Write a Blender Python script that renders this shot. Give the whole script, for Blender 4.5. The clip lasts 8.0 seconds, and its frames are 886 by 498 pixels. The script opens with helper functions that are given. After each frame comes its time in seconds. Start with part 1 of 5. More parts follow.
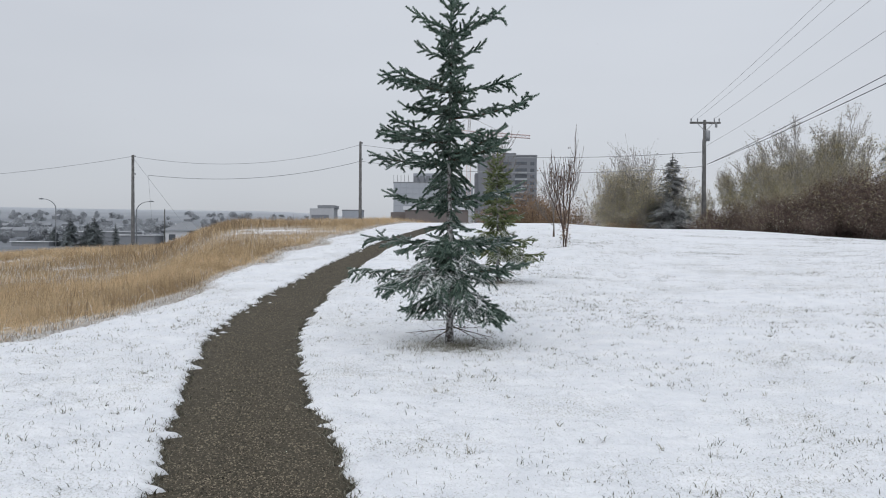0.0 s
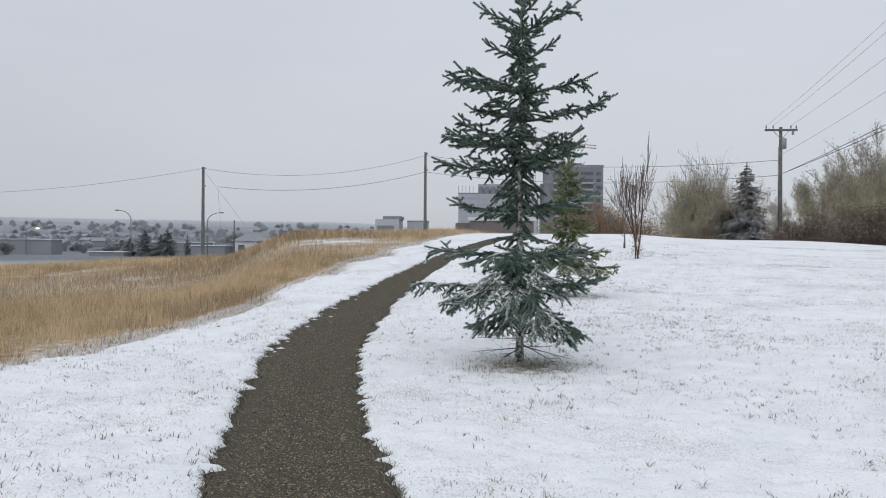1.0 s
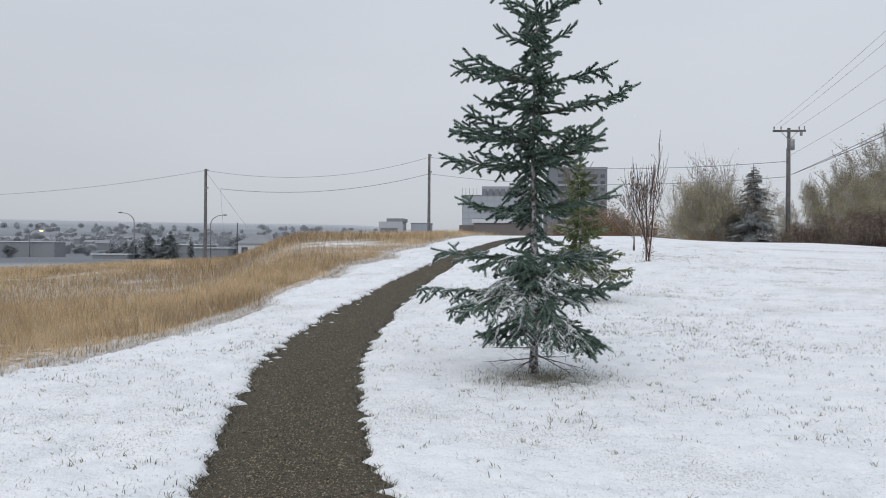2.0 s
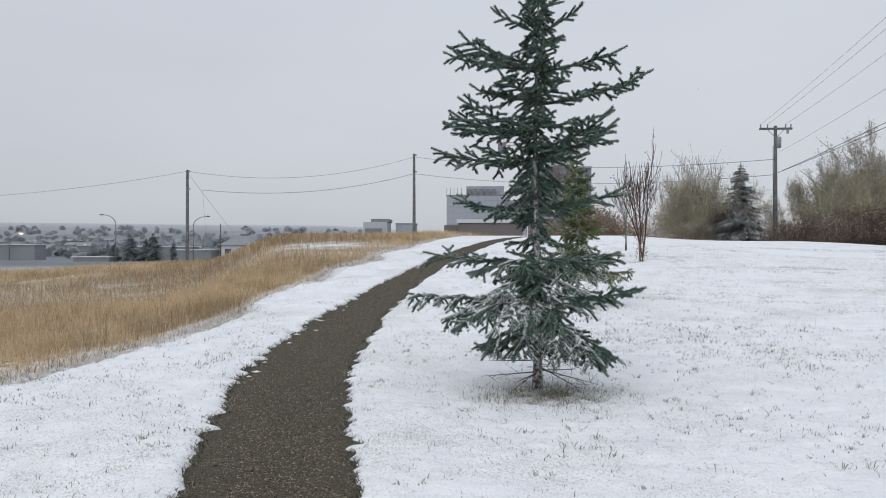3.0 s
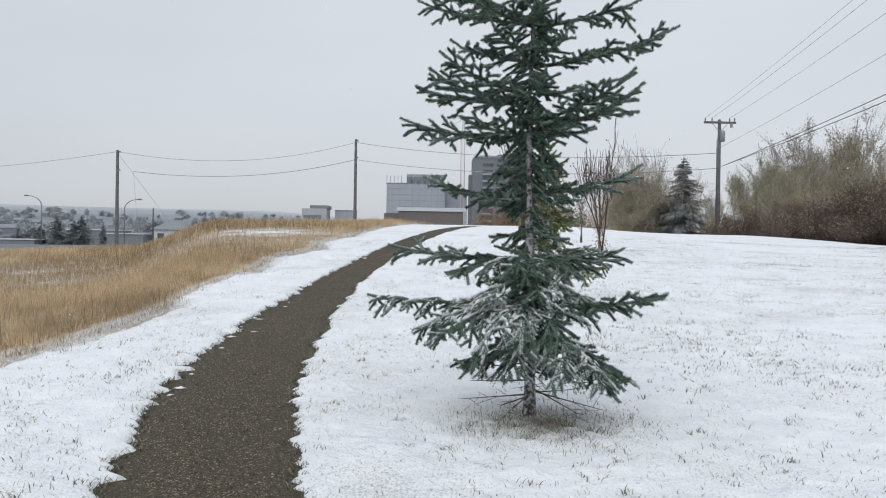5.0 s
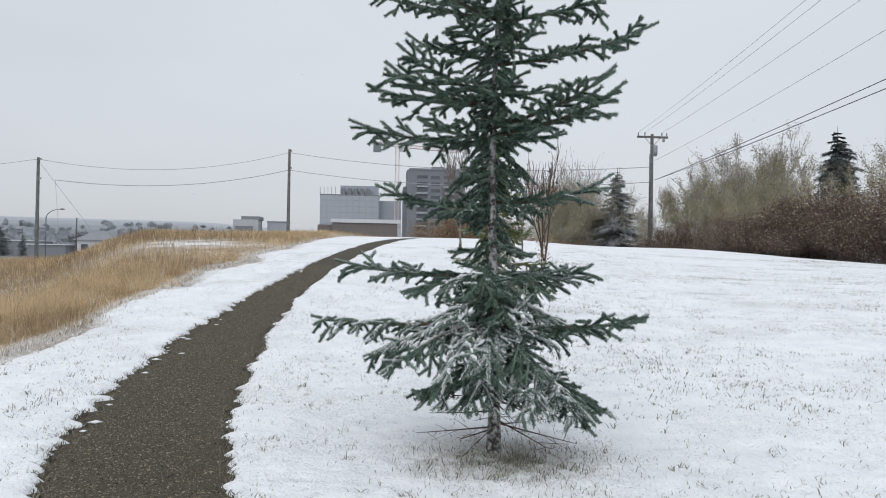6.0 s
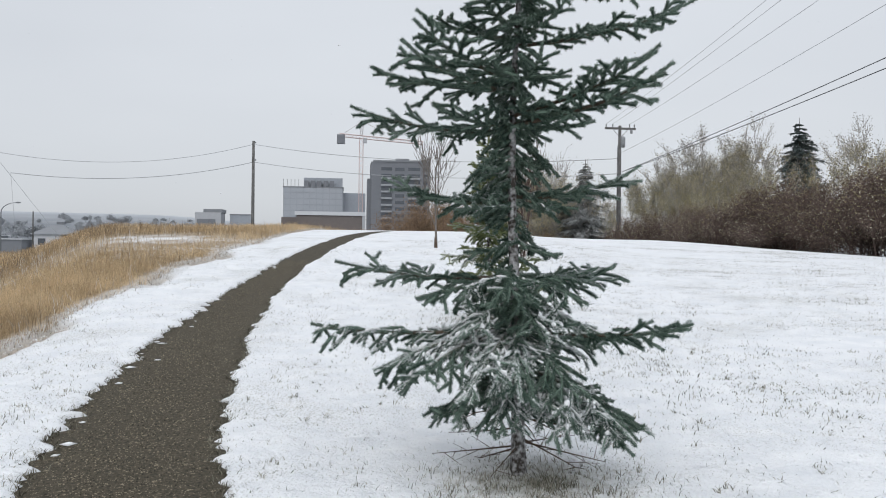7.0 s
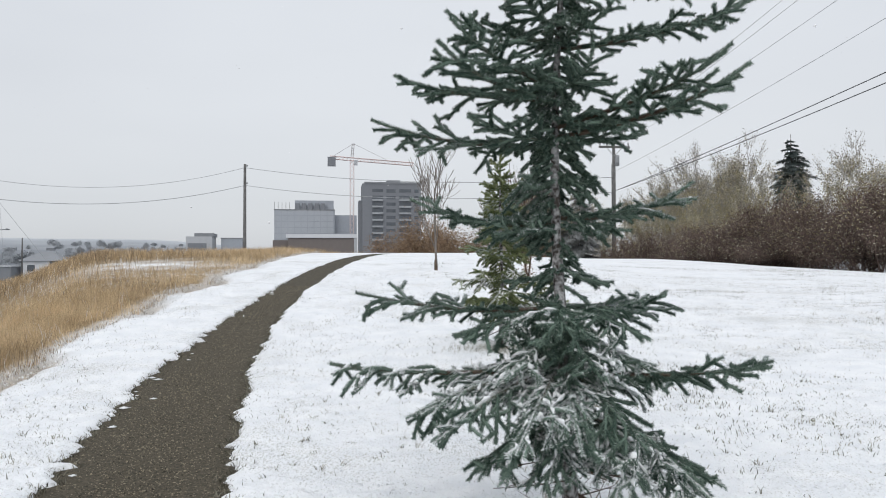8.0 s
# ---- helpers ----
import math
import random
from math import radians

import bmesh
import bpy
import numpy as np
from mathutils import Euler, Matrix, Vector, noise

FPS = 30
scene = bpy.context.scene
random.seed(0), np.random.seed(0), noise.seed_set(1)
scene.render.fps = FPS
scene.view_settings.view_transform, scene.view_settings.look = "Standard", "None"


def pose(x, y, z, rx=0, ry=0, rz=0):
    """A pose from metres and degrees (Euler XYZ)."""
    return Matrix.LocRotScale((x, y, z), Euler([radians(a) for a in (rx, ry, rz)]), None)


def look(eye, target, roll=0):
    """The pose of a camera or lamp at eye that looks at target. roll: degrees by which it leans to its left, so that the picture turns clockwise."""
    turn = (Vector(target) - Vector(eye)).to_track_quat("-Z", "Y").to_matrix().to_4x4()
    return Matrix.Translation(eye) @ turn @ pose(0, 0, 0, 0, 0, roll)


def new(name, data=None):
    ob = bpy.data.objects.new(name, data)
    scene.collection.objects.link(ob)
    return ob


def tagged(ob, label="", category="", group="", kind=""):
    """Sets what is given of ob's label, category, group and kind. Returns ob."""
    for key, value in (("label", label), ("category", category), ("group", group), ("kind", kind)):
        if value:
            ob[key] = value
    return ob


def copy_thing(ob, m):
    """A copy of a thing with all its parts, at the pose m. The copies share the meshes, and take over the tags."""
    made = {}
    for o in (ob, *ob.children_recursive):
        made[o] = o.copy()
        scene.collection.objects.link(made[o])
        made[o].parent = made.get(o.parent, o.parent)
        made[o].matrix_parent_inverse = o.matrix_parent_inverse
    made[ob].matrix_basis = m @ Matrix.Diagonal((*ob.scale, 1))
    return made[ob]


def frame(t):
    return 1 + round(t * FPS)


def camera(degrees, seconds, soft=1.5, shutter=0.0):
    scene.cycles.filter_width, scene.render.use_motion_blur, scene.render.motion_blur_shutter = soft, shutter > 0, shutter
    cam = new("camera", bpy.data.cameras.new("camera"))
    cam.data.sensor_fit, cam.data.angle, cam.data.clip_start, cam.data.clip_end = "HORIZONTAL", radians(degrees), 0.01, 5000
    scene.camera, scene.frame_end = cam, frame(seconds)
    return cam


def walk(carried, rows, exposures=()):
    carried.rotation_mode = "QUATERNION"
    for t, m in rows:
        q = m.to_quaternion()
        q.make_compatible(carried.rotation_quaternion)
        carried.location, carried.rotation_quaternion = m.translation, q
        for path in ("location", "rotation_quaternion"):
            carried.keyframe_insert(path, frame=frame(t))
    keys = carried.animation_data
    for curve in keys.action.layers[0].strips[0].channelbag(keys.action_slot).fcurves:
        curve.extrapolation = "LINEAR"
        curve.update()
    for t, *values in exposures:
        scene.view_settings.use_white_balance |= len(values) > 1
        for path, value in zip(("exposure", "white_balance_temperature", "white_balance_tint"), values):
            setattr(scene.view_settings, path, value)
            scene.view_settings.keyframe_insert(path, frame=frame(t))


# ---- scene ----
cam = camera(56.0, 8.0, soft=1.0)
PATH = [
    (0, (0.075, 0.42, 1.511), (0.058, 2.42, 1.487), 0.3),
    (0.5, (0.003, 0.728, 1.496), (-0.073, 2.726, 1.482), -0.5),
    (1, (0.016, 1.089, 1.522), (-0.156, 3.081, 1.523), 0.4),
    (1.5, (-0.033, 1.415, 1.519), (-0.215, 3.406, 1.525), 0.4),
    (3, (-0.246, 2.5, 1.559), (-0.39, 4.495, 1.566), 0.0),
    (3.5, (-0.388, 2.875, 1.581), (-0.479, 4.873, 1.554), -0.3),
    (4, (-0.459, 3.246, 1.566), (-0.55, 5.244, 1.528), -0.0),
    (4.5, (-0.493, 3.595, 1.605), (-0.615, 5.591, 1.575), 1.2),
    (5, (-0.612, 3.983, 1.6), (-0.609, 5.983, 1.58), 0.9),
    (6.5, (-0.867, 4.943, 1.649), (-0.666, 6.933, 1.668), 1.1),
    (7, (-1.042, 5.245, 1.674), (-0.795, 7.23, 1.667), 0.7),
    (7.5, (-1.146, 5.564, 1.664), (-0.912, 7.55, 1.659), -0.0),
    (8, (-1.222, 5.87, 1.719), (-0.955, 7.852, 1.762), -0.1),
]
walk(cam, [(t, look(eye, target, roll)) for t, eye, target, roll in PATH], [(0, 0.12, 6500, 10), (4, 0.12, 6500, 10), (5, 0.24, 6550, 9), (7, 0.28, 6600, 9), (8, 0.35, 6680, 9)])


# ---- world, sun ----
SUN_EL, SUN_ROT = radians(38), radians(200)
world = bpy.data.worlds.new("overcast_sky")
scene.world = world
world.use_nodes = True
wt = world.node_tree
wt.nodes.clear()
w_out = wt.nodes.new("ShaderNodeOutputWorld")
w_add = wt.nodes.new("ShaderNodeAddShader")
w_sky = wt.nodes.new("ShaderNodeTexSky")
w_sky.sky_type, w_sky.sun_disc, w_sky.sun_elevation, w_sky.sun_rotation = "NISHITA", False, SUN_EL, SUN_ROT
w_hsv = wt.nodes.new("ShaderNodeHueSaturation")
w_hsv.inputs["Saturation"].default_value = 0.15
w_bg1 = wt.nodes.new("ShaderNodeBackground")
w_bg1.inputs["Strength"].default_value = 0.03
w_bg2 = wt.nodes.new("ShaderNodeBackground")
w_bg2.inputs["Strength"].default_value = 1.0
w_tc = wt.nodes.new("ShaderNodeTexCoord")
w_sep = wt.nodes.new("ShaderNodeSeparateXYZ")
w_ramp = wt.nodes.new("ShaderNodeValToRGB")
w_noise = wt.nodes.new("ShaderNodeTexNoise")
w_noise.inputs["Scale"].default_value, w_noise.inputs["Detail"].default_value = 2.2, 3.0
w_map = wt.nodes.new("ShaderNodeMapping")
w_map.inputs["Scale"].default_value = (1, 1, 3.5)
w_mix = wt.nodes.new("ShaderNodeMix")
w_mix.data_type, w_mix.blend_type = "RGBA", "MULTIPLY"
w_mix.inputs["Factor"].default_value = 0.22
for pos, col in ((0.0, (0.315, 0.338, 0.378)), (0.03, (0.345, 0.368, 0.408)), (0.14, (0.425, 0.445, 0.485)), (0.32, (0.55, 0.57, 0.605)), (1.0, (0.74, 0.79, 0.87))):
    e = w_ramp.color_ramp.elements[0] if pos == 0.0 else (w_ramp.color_ramp.elements[1] if pos == 1.0 else w_ramp.color_ramp.elements.new(pos))
    e.position, e.color = pos, (*col, 1)
wl = wt.links.new
wl(w_tc.outputs["Generated"], w_sep.inputs[0])
wl(w_sep.outputs["Z"], w_ramp.inputs[0])
wl(w_tc.outputs["Generated"], w_map.inputs[0])
wl(w_map.outputs[0], w_noise.inputs["Vector"])
w_nr = wt.nodes.new("ShaderNodeValToRGB")
w_nr.color_ramp.elements[0].position, w_nr.color_ramp.elements[0].color = 0.35, (0.72, 0.73, 0.76, 1)
w_nr.color_ramp.elements[1].position, w_nr.color_ramp.elements[1].color = 0.65, (1.0, 1.0, 1.0, 1)
wl(w_noise.outputs["Fac"], w_nr.inputs[0])
wl(w_ramp.outputs["Color"], w_mix.inputs["A"])
wl(w_nr.outputs["Color"], w_mix.inputs["B"])
wl(w_mix.outputs["Result"], w_bg2.inputs["Color"])
wl(w_sky.outputs[0], w_hsv.inputs["Color"])
wl(w_hsv.outputs[0], w_bg1.inputs["Color"])
wl(w_bg1.outputs[0], w_add.inputs[0])
wl(w_bg2.outputs[0], w_add.inputs[1])
wl(w_add.outputs[0], w_out.inputs[0])

sun_data = bpy.data.lights.new("sun", "SUN")
sun_data.energy, sun_data.angle, sun_data.color = 0.5, radians(50), (1.0, 0.98, 0.96)
sun = new("sun", sun_data)
sun.matrix_world = look((-12, -30, 34), (0, 0, 0))



# ---- materials ----
def material(name, dark, light, scale=8.0, rough=0.85, bump=0.0, fine=60.0, metallic=0.0, spread=(0.35, 0.65), island=0.0, spec=0.3, by_object=0.0):
    """Two colours mixed by coarse and fine noise; island and by_object vary the brightness from piece to piece."""
    m = bpy.data.materials.new(name)
    m.use_nodes = True
    t = m.node_tree
    b = t.nodes["Principled BSDF"]
    b.inputs["Roughness"].default_value, b.inputs["Metallic"].default_value = rough, metallic
    b.inputs["Specular IOR Level"].default_value = spec
    tc = t.nodes.new("ShaderNodeTexCoord")
    n1 = t.nodes.new("ShaderNodeTexNoise")
    n1.inputs["Scale"].default_value, n1.inputs["Detail"].default_value = scale, 5.0
    n2 = t.nodes.new("ShaderNodeTexNoise")
    n2.inputs["Scale"].default_value, n2.inputs["Detail"].default_value = fine, 3.0
    for n in (n1, n2):
        t.links.new(tc.outputs["Object"], n.inputs["Vector"])
    av = t.nodes.new("ShaderNodeMath")
    av.operation = "MULTIPLY_ADD"
    av.inputs[1].default_value = 0.4
    t.links.new(n2.outputs["Fac"], av.inputs[0])
    half = t.nodes.new("ShaderNodeMath")
    half.operation = "MULTIPLY"
    half.inputs[1].default_value = 0.6
    t.links.new(n1.outputs["Fac"], half.inputs[0])
    t.links.new(half.outputs[0], av.inputs[2])
    r = t.nodes.new("ShaderNodeValToRGB")
    r.color_ramp.elements[0].position, r.color_ramp.elements[0].color = spread[0], (*dark, 1)
    r.color_ramp.elements[1].position, r.color_ramp.elements[1].color = spread[1], (*light, 1)
    fac = av.outputs[0]
    for amount, node_type, out in ((island, "ShaderNodeNewGeometry", "Random Per Island"), (by_object, "ShaderNodeObjectInfo", "Random")):
        if amount:
            g = t.nodes.new(node_type)
            ad = t.nodes.new("ShaderNodeMath")
            ad.operation = "MULTIPLY_ADD"
            ad.inputs[1].default_value = amount
            sh = t.nodes.new("ShaderNodeMath")
            sh.operation = "SUBTRACT"
            sh.inputs[1].default_value = amount / 2
            t.links.new(g.outputs[out], ad.inputs[0])
            t.links.new(fac, ad.inputs[2])
            t.links.new(ad.outputs[0], sh.inputs[0])
            fac = sh.outputs[0]
    t.links.new(fac, r.inputs[0])
    t.links.new(r.outputs[0], b.inputs["Base Color"])
    if bump:
        bp = t.nodes.new("ShaderNodeBump")
        bp.inputs["Strength"].default_value, bp.inputs["Distance"].default_value = 1.0, bump
        t.links.new(av.outputs[0], bp.inputs["Height"])
        t.links.new(bp.outputs[0], b.inputs["Normal"])
    return m


M_SNOW = material("fresh_snow", (0.84, 0.85, 0.87), (0.92, 0.925, 0.93), 5, 0.7, 0.012, 55)
M_GRAVEL = material("damp_gravel", (0.027, 0.0232, 0.0158), (0.108, 0.0905, 0.061), 45, 0.9, 0.006, 200, spread=(0.38, 0.62))
M_PEBBLE = material("pebbles", (0.028, 0.0245, 0.017), (0.29, 0.245, 0.175), 30, 0.85, 0, 90, island=0.5)
M_DRY = material("dry_grass", (0.27, 0.192, 0.110), (0.82, 0.64, 0.41), 0.30, 0.8, 0, 1.6, island=0.22)
M_WEED = material("brown_weeds", (0.13, 0.096, 0.061), (0.31, 0.23, 0.15), 2, 0.85, 0, 9, island=0.4)
M_LAWN = material("lawn_blades", (0.10, 0.098, 0.068), (0.42, 0.40, 0.34), 2, 0.8, 0, 9, island=0.6)
M_EDGE = material("damp_edge_grass", (0.05, 0.047, 0.033), (0.24, 0.225, 0.175), 2, 0.85, 0, 9, island=0.6)
M_NEEDLE = material("spruce_needles", (0.034, 0.066, 0.049), (0.180, 0.252, 0.203), 3, 0.6, 0, 40, island=0.55, spec=0.35)
M_RIME = material("rimed_needles", (0.20, 0.245, 0.235), (0.62, 0.65, 0.66), 3, 0.7, 0, 40, island=0.6)
M_SNOWY = material("snow_coated_needles", (0.70, 0.715, 0.73), (0.92, 0.925, 0.93), 3, 0.7, 0, 40, island=0.6)
M_TRUNK = material("frosted_spruce_bark", (0.060, 0.052, 0.046), (0.58, 0.58, 0.59), 13, 0.9, 0.012, 50, spread=(0.43, 0.62))
M_NEEDLE_Y = material("young_spruce_needles", (0.060, 0.086, 0.034), (0.24, 0.275, 0.13), 3, 0.6, 0, 40, island=0.5)
M_BARK = material("spruce_bark", (0.055, 0.045, 0.038), (0.17, 0.145, 0.125), 14, 0.9, 0.004, 90)
M_TWIG = material("brown_twigs", (0.06, 0.042, 0.032), (0.16, 0.115, 0.085), 10, 0.9, 0, 60)
M_GREYBARK = material("grey_bark", (0.13, 0.12, 0.11), (0.30, 0.28, 0.26), 8, 0.9, 0, 50)
M_POLE = material("weathered_pole_wood", (0.080, 0.079, 0.077), (0.175, 0.172, 0.168), 3, 0.9, 0.004, 50)
M_STEEL = material("grey_steel", (0.20, 0.21, 0.22), (0.34, 0.35, 0.36), 5, 0.5, 0, 40, metallic=0.4)
M_WIRE = material("wire", (0.06, 0.06, 0.065), (0.10, 0.10, 0.105), 5, 0.6, 0, 40)
M_WIRE_PALE = material("pale_wire", (0.26, 0.27, 0.28), (0.34, 0.35, 0.36), 5, 0.6, 0, 40)


# ---- mesh helpers ----
class Pile:
    """Gathers vertices and faces for one mesh."""

    def __init__(self):
        self.v, self.f, self.n = [], [], 0

    def add(self, verts, faces):
        verts = np.asarray(verts, float).reshape(-1, 3)
        self.v.append(verts)
        self.f.append(np.asarray(faces, np.int64) + self.n)
        self.n += len(verts)

    def mesh(self, name, mat, smooth=False):
        me = bpy.data.meshes.new(name)
        if self.n:
            verts = np.concatenate(self.v)
            sizes = np.concatenate([np.full(len(a), a.shape[1]) for a in self.f])
            loops = np.concatenate([a.ravel() for a in self.f])
            me.vertices.add(len(verts))
            me.vertices.foreach_set("co", verts.astype(np.float32).ravel())
            me.loops.add(len(loops))
            me.loops.foreach_set("vertex_index", loops.astype(np.int32))
            me.polygons.add(len(sizes))
            me.polygons.foreach_set("loop_start", np.concatenate(([0], np.cumsum(sizes)[:-1])).astype(np.int32))
            me.polygons.foreach_set("use_smooth", np.full(len(sizes), smooth))
            me.update(calc_edges=True)
        me.materials.append(mat)
        return me


BOX_F = np.array([(0, 3, 2, 1), (4, 5, 6, 7), (0, 1, 5, 4), (1, 2, 6, 5), (2, 3, 7, 6), (3, 0, 4, 7)])


def box(pile, x0, x1, y0, y1, z0, z1):
    pile.add([(x0, y0, z0), (x1, y0, z0), (x1, y1, z0), (x0, y1, z0), (x0, y0, z1), (x1, y0, z1), (x1, y1, z1), (x0, y1, z1)], BOX_F)


def tube(pile, pts, radii, sides=6):
    """A tube along pts with a radius at each, closed at both ends."""
    pts = np.asarray(pts, float)
    n = len(pts)
    radii = np.broadcast_to(np.asarray(radii, float), (n,))
    d = np.gradient(pts, axis=0)
    d /= np.linalg.norm(d, axis=1, keepdims=True) + 1e-12
    ref = np.array([0, 0, 1.0]) if abs(d[0, 2]) < 0.9 else np.array([1.0, 0, 0])
    a = np.cross(d, ref)
    a /= np.linalg.norm(a, axis=1, keepdims=True) + 1e-12
    b = np.cross(d, a)
    th = np.arange(sides) * 2 * np.pi / sides
    ring = pts[:, None] + radii[:, None, None] * (np.cos(th)[None, :, None] * a[:, None] + np.sin(th)[None, :, None] * b[:, None])
    i, j = np.meshgrid(np.arange(n - 1), np.arange(sides), indexing="ij")
    k = (j + 1) % sides
    quads = np.stack([i * sides + j, i * sides + k, (i + 1) * sides + k, (i + 1) * sides + j], -1).reshape(-1, 4)
    pile.add(ring.reshape(-1, 3), quads)
    base = pile.n - n * sides
    caps = np.array([np.arange(sides)[::-1] + base, np.arange(sides) + base + (n - 1) * sides])
    pile.f.append(caps)


def thing(name, at, label, category, group="", kind=""):
    ob = new(name)
    ob.empty_display_size = 0.2
    ob.matrix_basis = pose(*at) if len(at) in (3, 6) else at
    return tagged(ob, label, category, group, kind)


def part(name, pile, mat, parent, label="", smooth=False):
    ob = new(name, pile.mesh(name, mat, smooth))
    ob.parent = parent
    return tagged(ob, label)


def single(name, pile, mat, label, category="", group="", kind="", smooth=False, at=(0, 0, 0)):
    ob = new(name, pile.mesh(name, mat, smooth))
    ob.matrix_basis = pose(*at)
    return tagged(ob, label, category, group, kind)


# ---- the lie of the land ----
RISE_Y = [-60, -10, 0, 5, 10, 15, 20, 25, 30, 36, 42, 48, 56, 70, 110]
RISE_Z = [-1.0, -0.2, -0.02, 0.10, 0.25, 0.44, 0.80, 1.22, 1.62, 2.05, 2.34, 2.42, 2.1, 1.0, -1.5]
PATH_Y = [-40, 0, 5, 6.6, 8.4, 10, 12, 15.5, 19, 21, 24, 28, 33, 38, 44, 60]
PATH_X = [3.0, -0.45, -0.98, -1.45, -1.88, -2.25, -2.57, -2.73, -2.65, -2.54, -2.27, -1.80, -1.07, -0.1, 1.6, 9.0]
EDGE_Y = [0, 12, 14, 17, 20, 24, 30, 36, 41, 46, 60]
EDGE_X = [-5.72, -5.27, -5.11, -4.83, -4.69, -4.4, -3.7, -2.95, -2.3, -1.2, 5.0]


def glide(y, ys, xs, w=1.2):
    return sum(np.interp(y + d * w, ys, xs) for d in (-1, -0.5, 0, 0.5, 1)) / 5


def path_x(y):
    return glide(y, PATH_Y, PATH_X)


def ramp(v, a, b):
    t = np.clip((v - a) / (b - a), 0, 1)
    return t * t * (3 - 2 * t)


def ground(x, y):
    """Height of the ground: a gentle rise with a crest, a field that falls away, and a far valley."""
    x, y = np.asarray(x, float), np.asarray(y, float)
    z = glide(y, RISE_Y, RISE_Z, 2.5)
    u = x - path_x(np.clip(y, 0, 48))
    left, right = np.clip(-u - 3, 0, None), np.clip(u - 3, 0, None)
    v = -x - 0.275 * np.clip(y, 0, 60) + 0.1
    z = z - 0.010 * np.minimum(left, 8.5) - (1.32 * ramp(v, -1.0, 3.6) + 0.05 * np.clip(v - 3.4, 0, 15)) * ramp(y, 8, 32) * (1 - ramp(y, 70, 140))
    z = z + np.clip(1 - y / 22, 0, 1) * 0.012 * np.minimum(right, 12)
    z = z - np.clip(y - 20, 0, 22) / 22 * 0.037 * (np.clip(right - 1, 0, 22) + 0.9 * np.clip(right - 9, 0, 20)) * (1 - ramp(y, 60, 110))
    z = z + 0.10 * np.sin(x * 0.35 + 1.3) * ramp(y, 20, 32) * ramp(x, 4, 9) * (1 - ramp(y, 60, 90))
    z = z + 0.10 * np.exp(-((x - 1.2) / 2.2) ** 2 - ((y - 16.6) / 2.4) ** 2) * ramp(x, -1.6, 0.4)
    far = ramp(y, 60, 190)
    z = z * (1 - far) + far * -0.8
    d = np.hypot(x, y)
    return z + 36 * ramp(d, 330, 1500) * ramp(-x / (d + 1), -0.1, 0.22) + 14 * ramp(d, 700, 1700)


def ridge_noise(v, w, s):
    return np.array([noise.noise((a * s, b * s, 3.1)) for a, b in zip(np.ravel(v), np.ravel(w))]).reshape(np.shape(v))


# ---- ground sheet, path ----
rows_y = np.concatenate([np.arange(-60, -8, 4), np.arange(-8, 3, 0.4), np.arange(3, 15, 0.04), np.arange(15, 27, 0.09), np.arange(27, 52, 0.35),
                         np.arange(52, 120, 3), np.geomspace(122, 4200, 44)])
side_u = np.concatenate([[0, 0.012, 0.03, 0.06, 0.10, 0.15, 0.21, 0.28, 0.36], np.arange(0.44, 5.6, 0.07), np.arange(5.7, 7.1, 0.2), np.arange(7.2, 24, 0.6), np.geomspace(25, 4200, 40)])


def half_width(y):
    return np.interp(y, [-40, 8, 11, 14, 18, 24, 34, 50, 58], [0.58, 0.585, 0.62, 0.62, 0.52, 0.41, 0.41, 0.42, 0.40])


def ragged(y, side):
    """How far the tongues of snowy grass reach over the path's edge."""
    y = np.asarray(y)
    out = 0.06 * ridge_noise(y, 0 * y + side * 7, 0.9) + 0.045 * ridge_noise(y, 0 * y + side * 13, 4.5) + 0.045 * ridge_noise(y, 0 * y + side * 17, 12.0)
    spike = np.clip(ridge_noise(y, 0 * y + side * 29, 12.5), 0, 1)
    return out + 0.16 * spike * np.where(y > 20, 0.6, 1.0) * (1.25 if side < 0 else 0.85) + (0.02 if side < 0 else 0.0)


def edge_x(y, side):
    hw = half_width(y) * (1 - ramp(y, 58, 62))
    return path_x(y) + side * np.maximum(hw - ragged(y, side), 0.0)


def field_edge(y):
    return glide(y, EDGE_Y, EDGE_X) + 0.25 * ridge_noise(y, 0 * y + 41, 0.6)


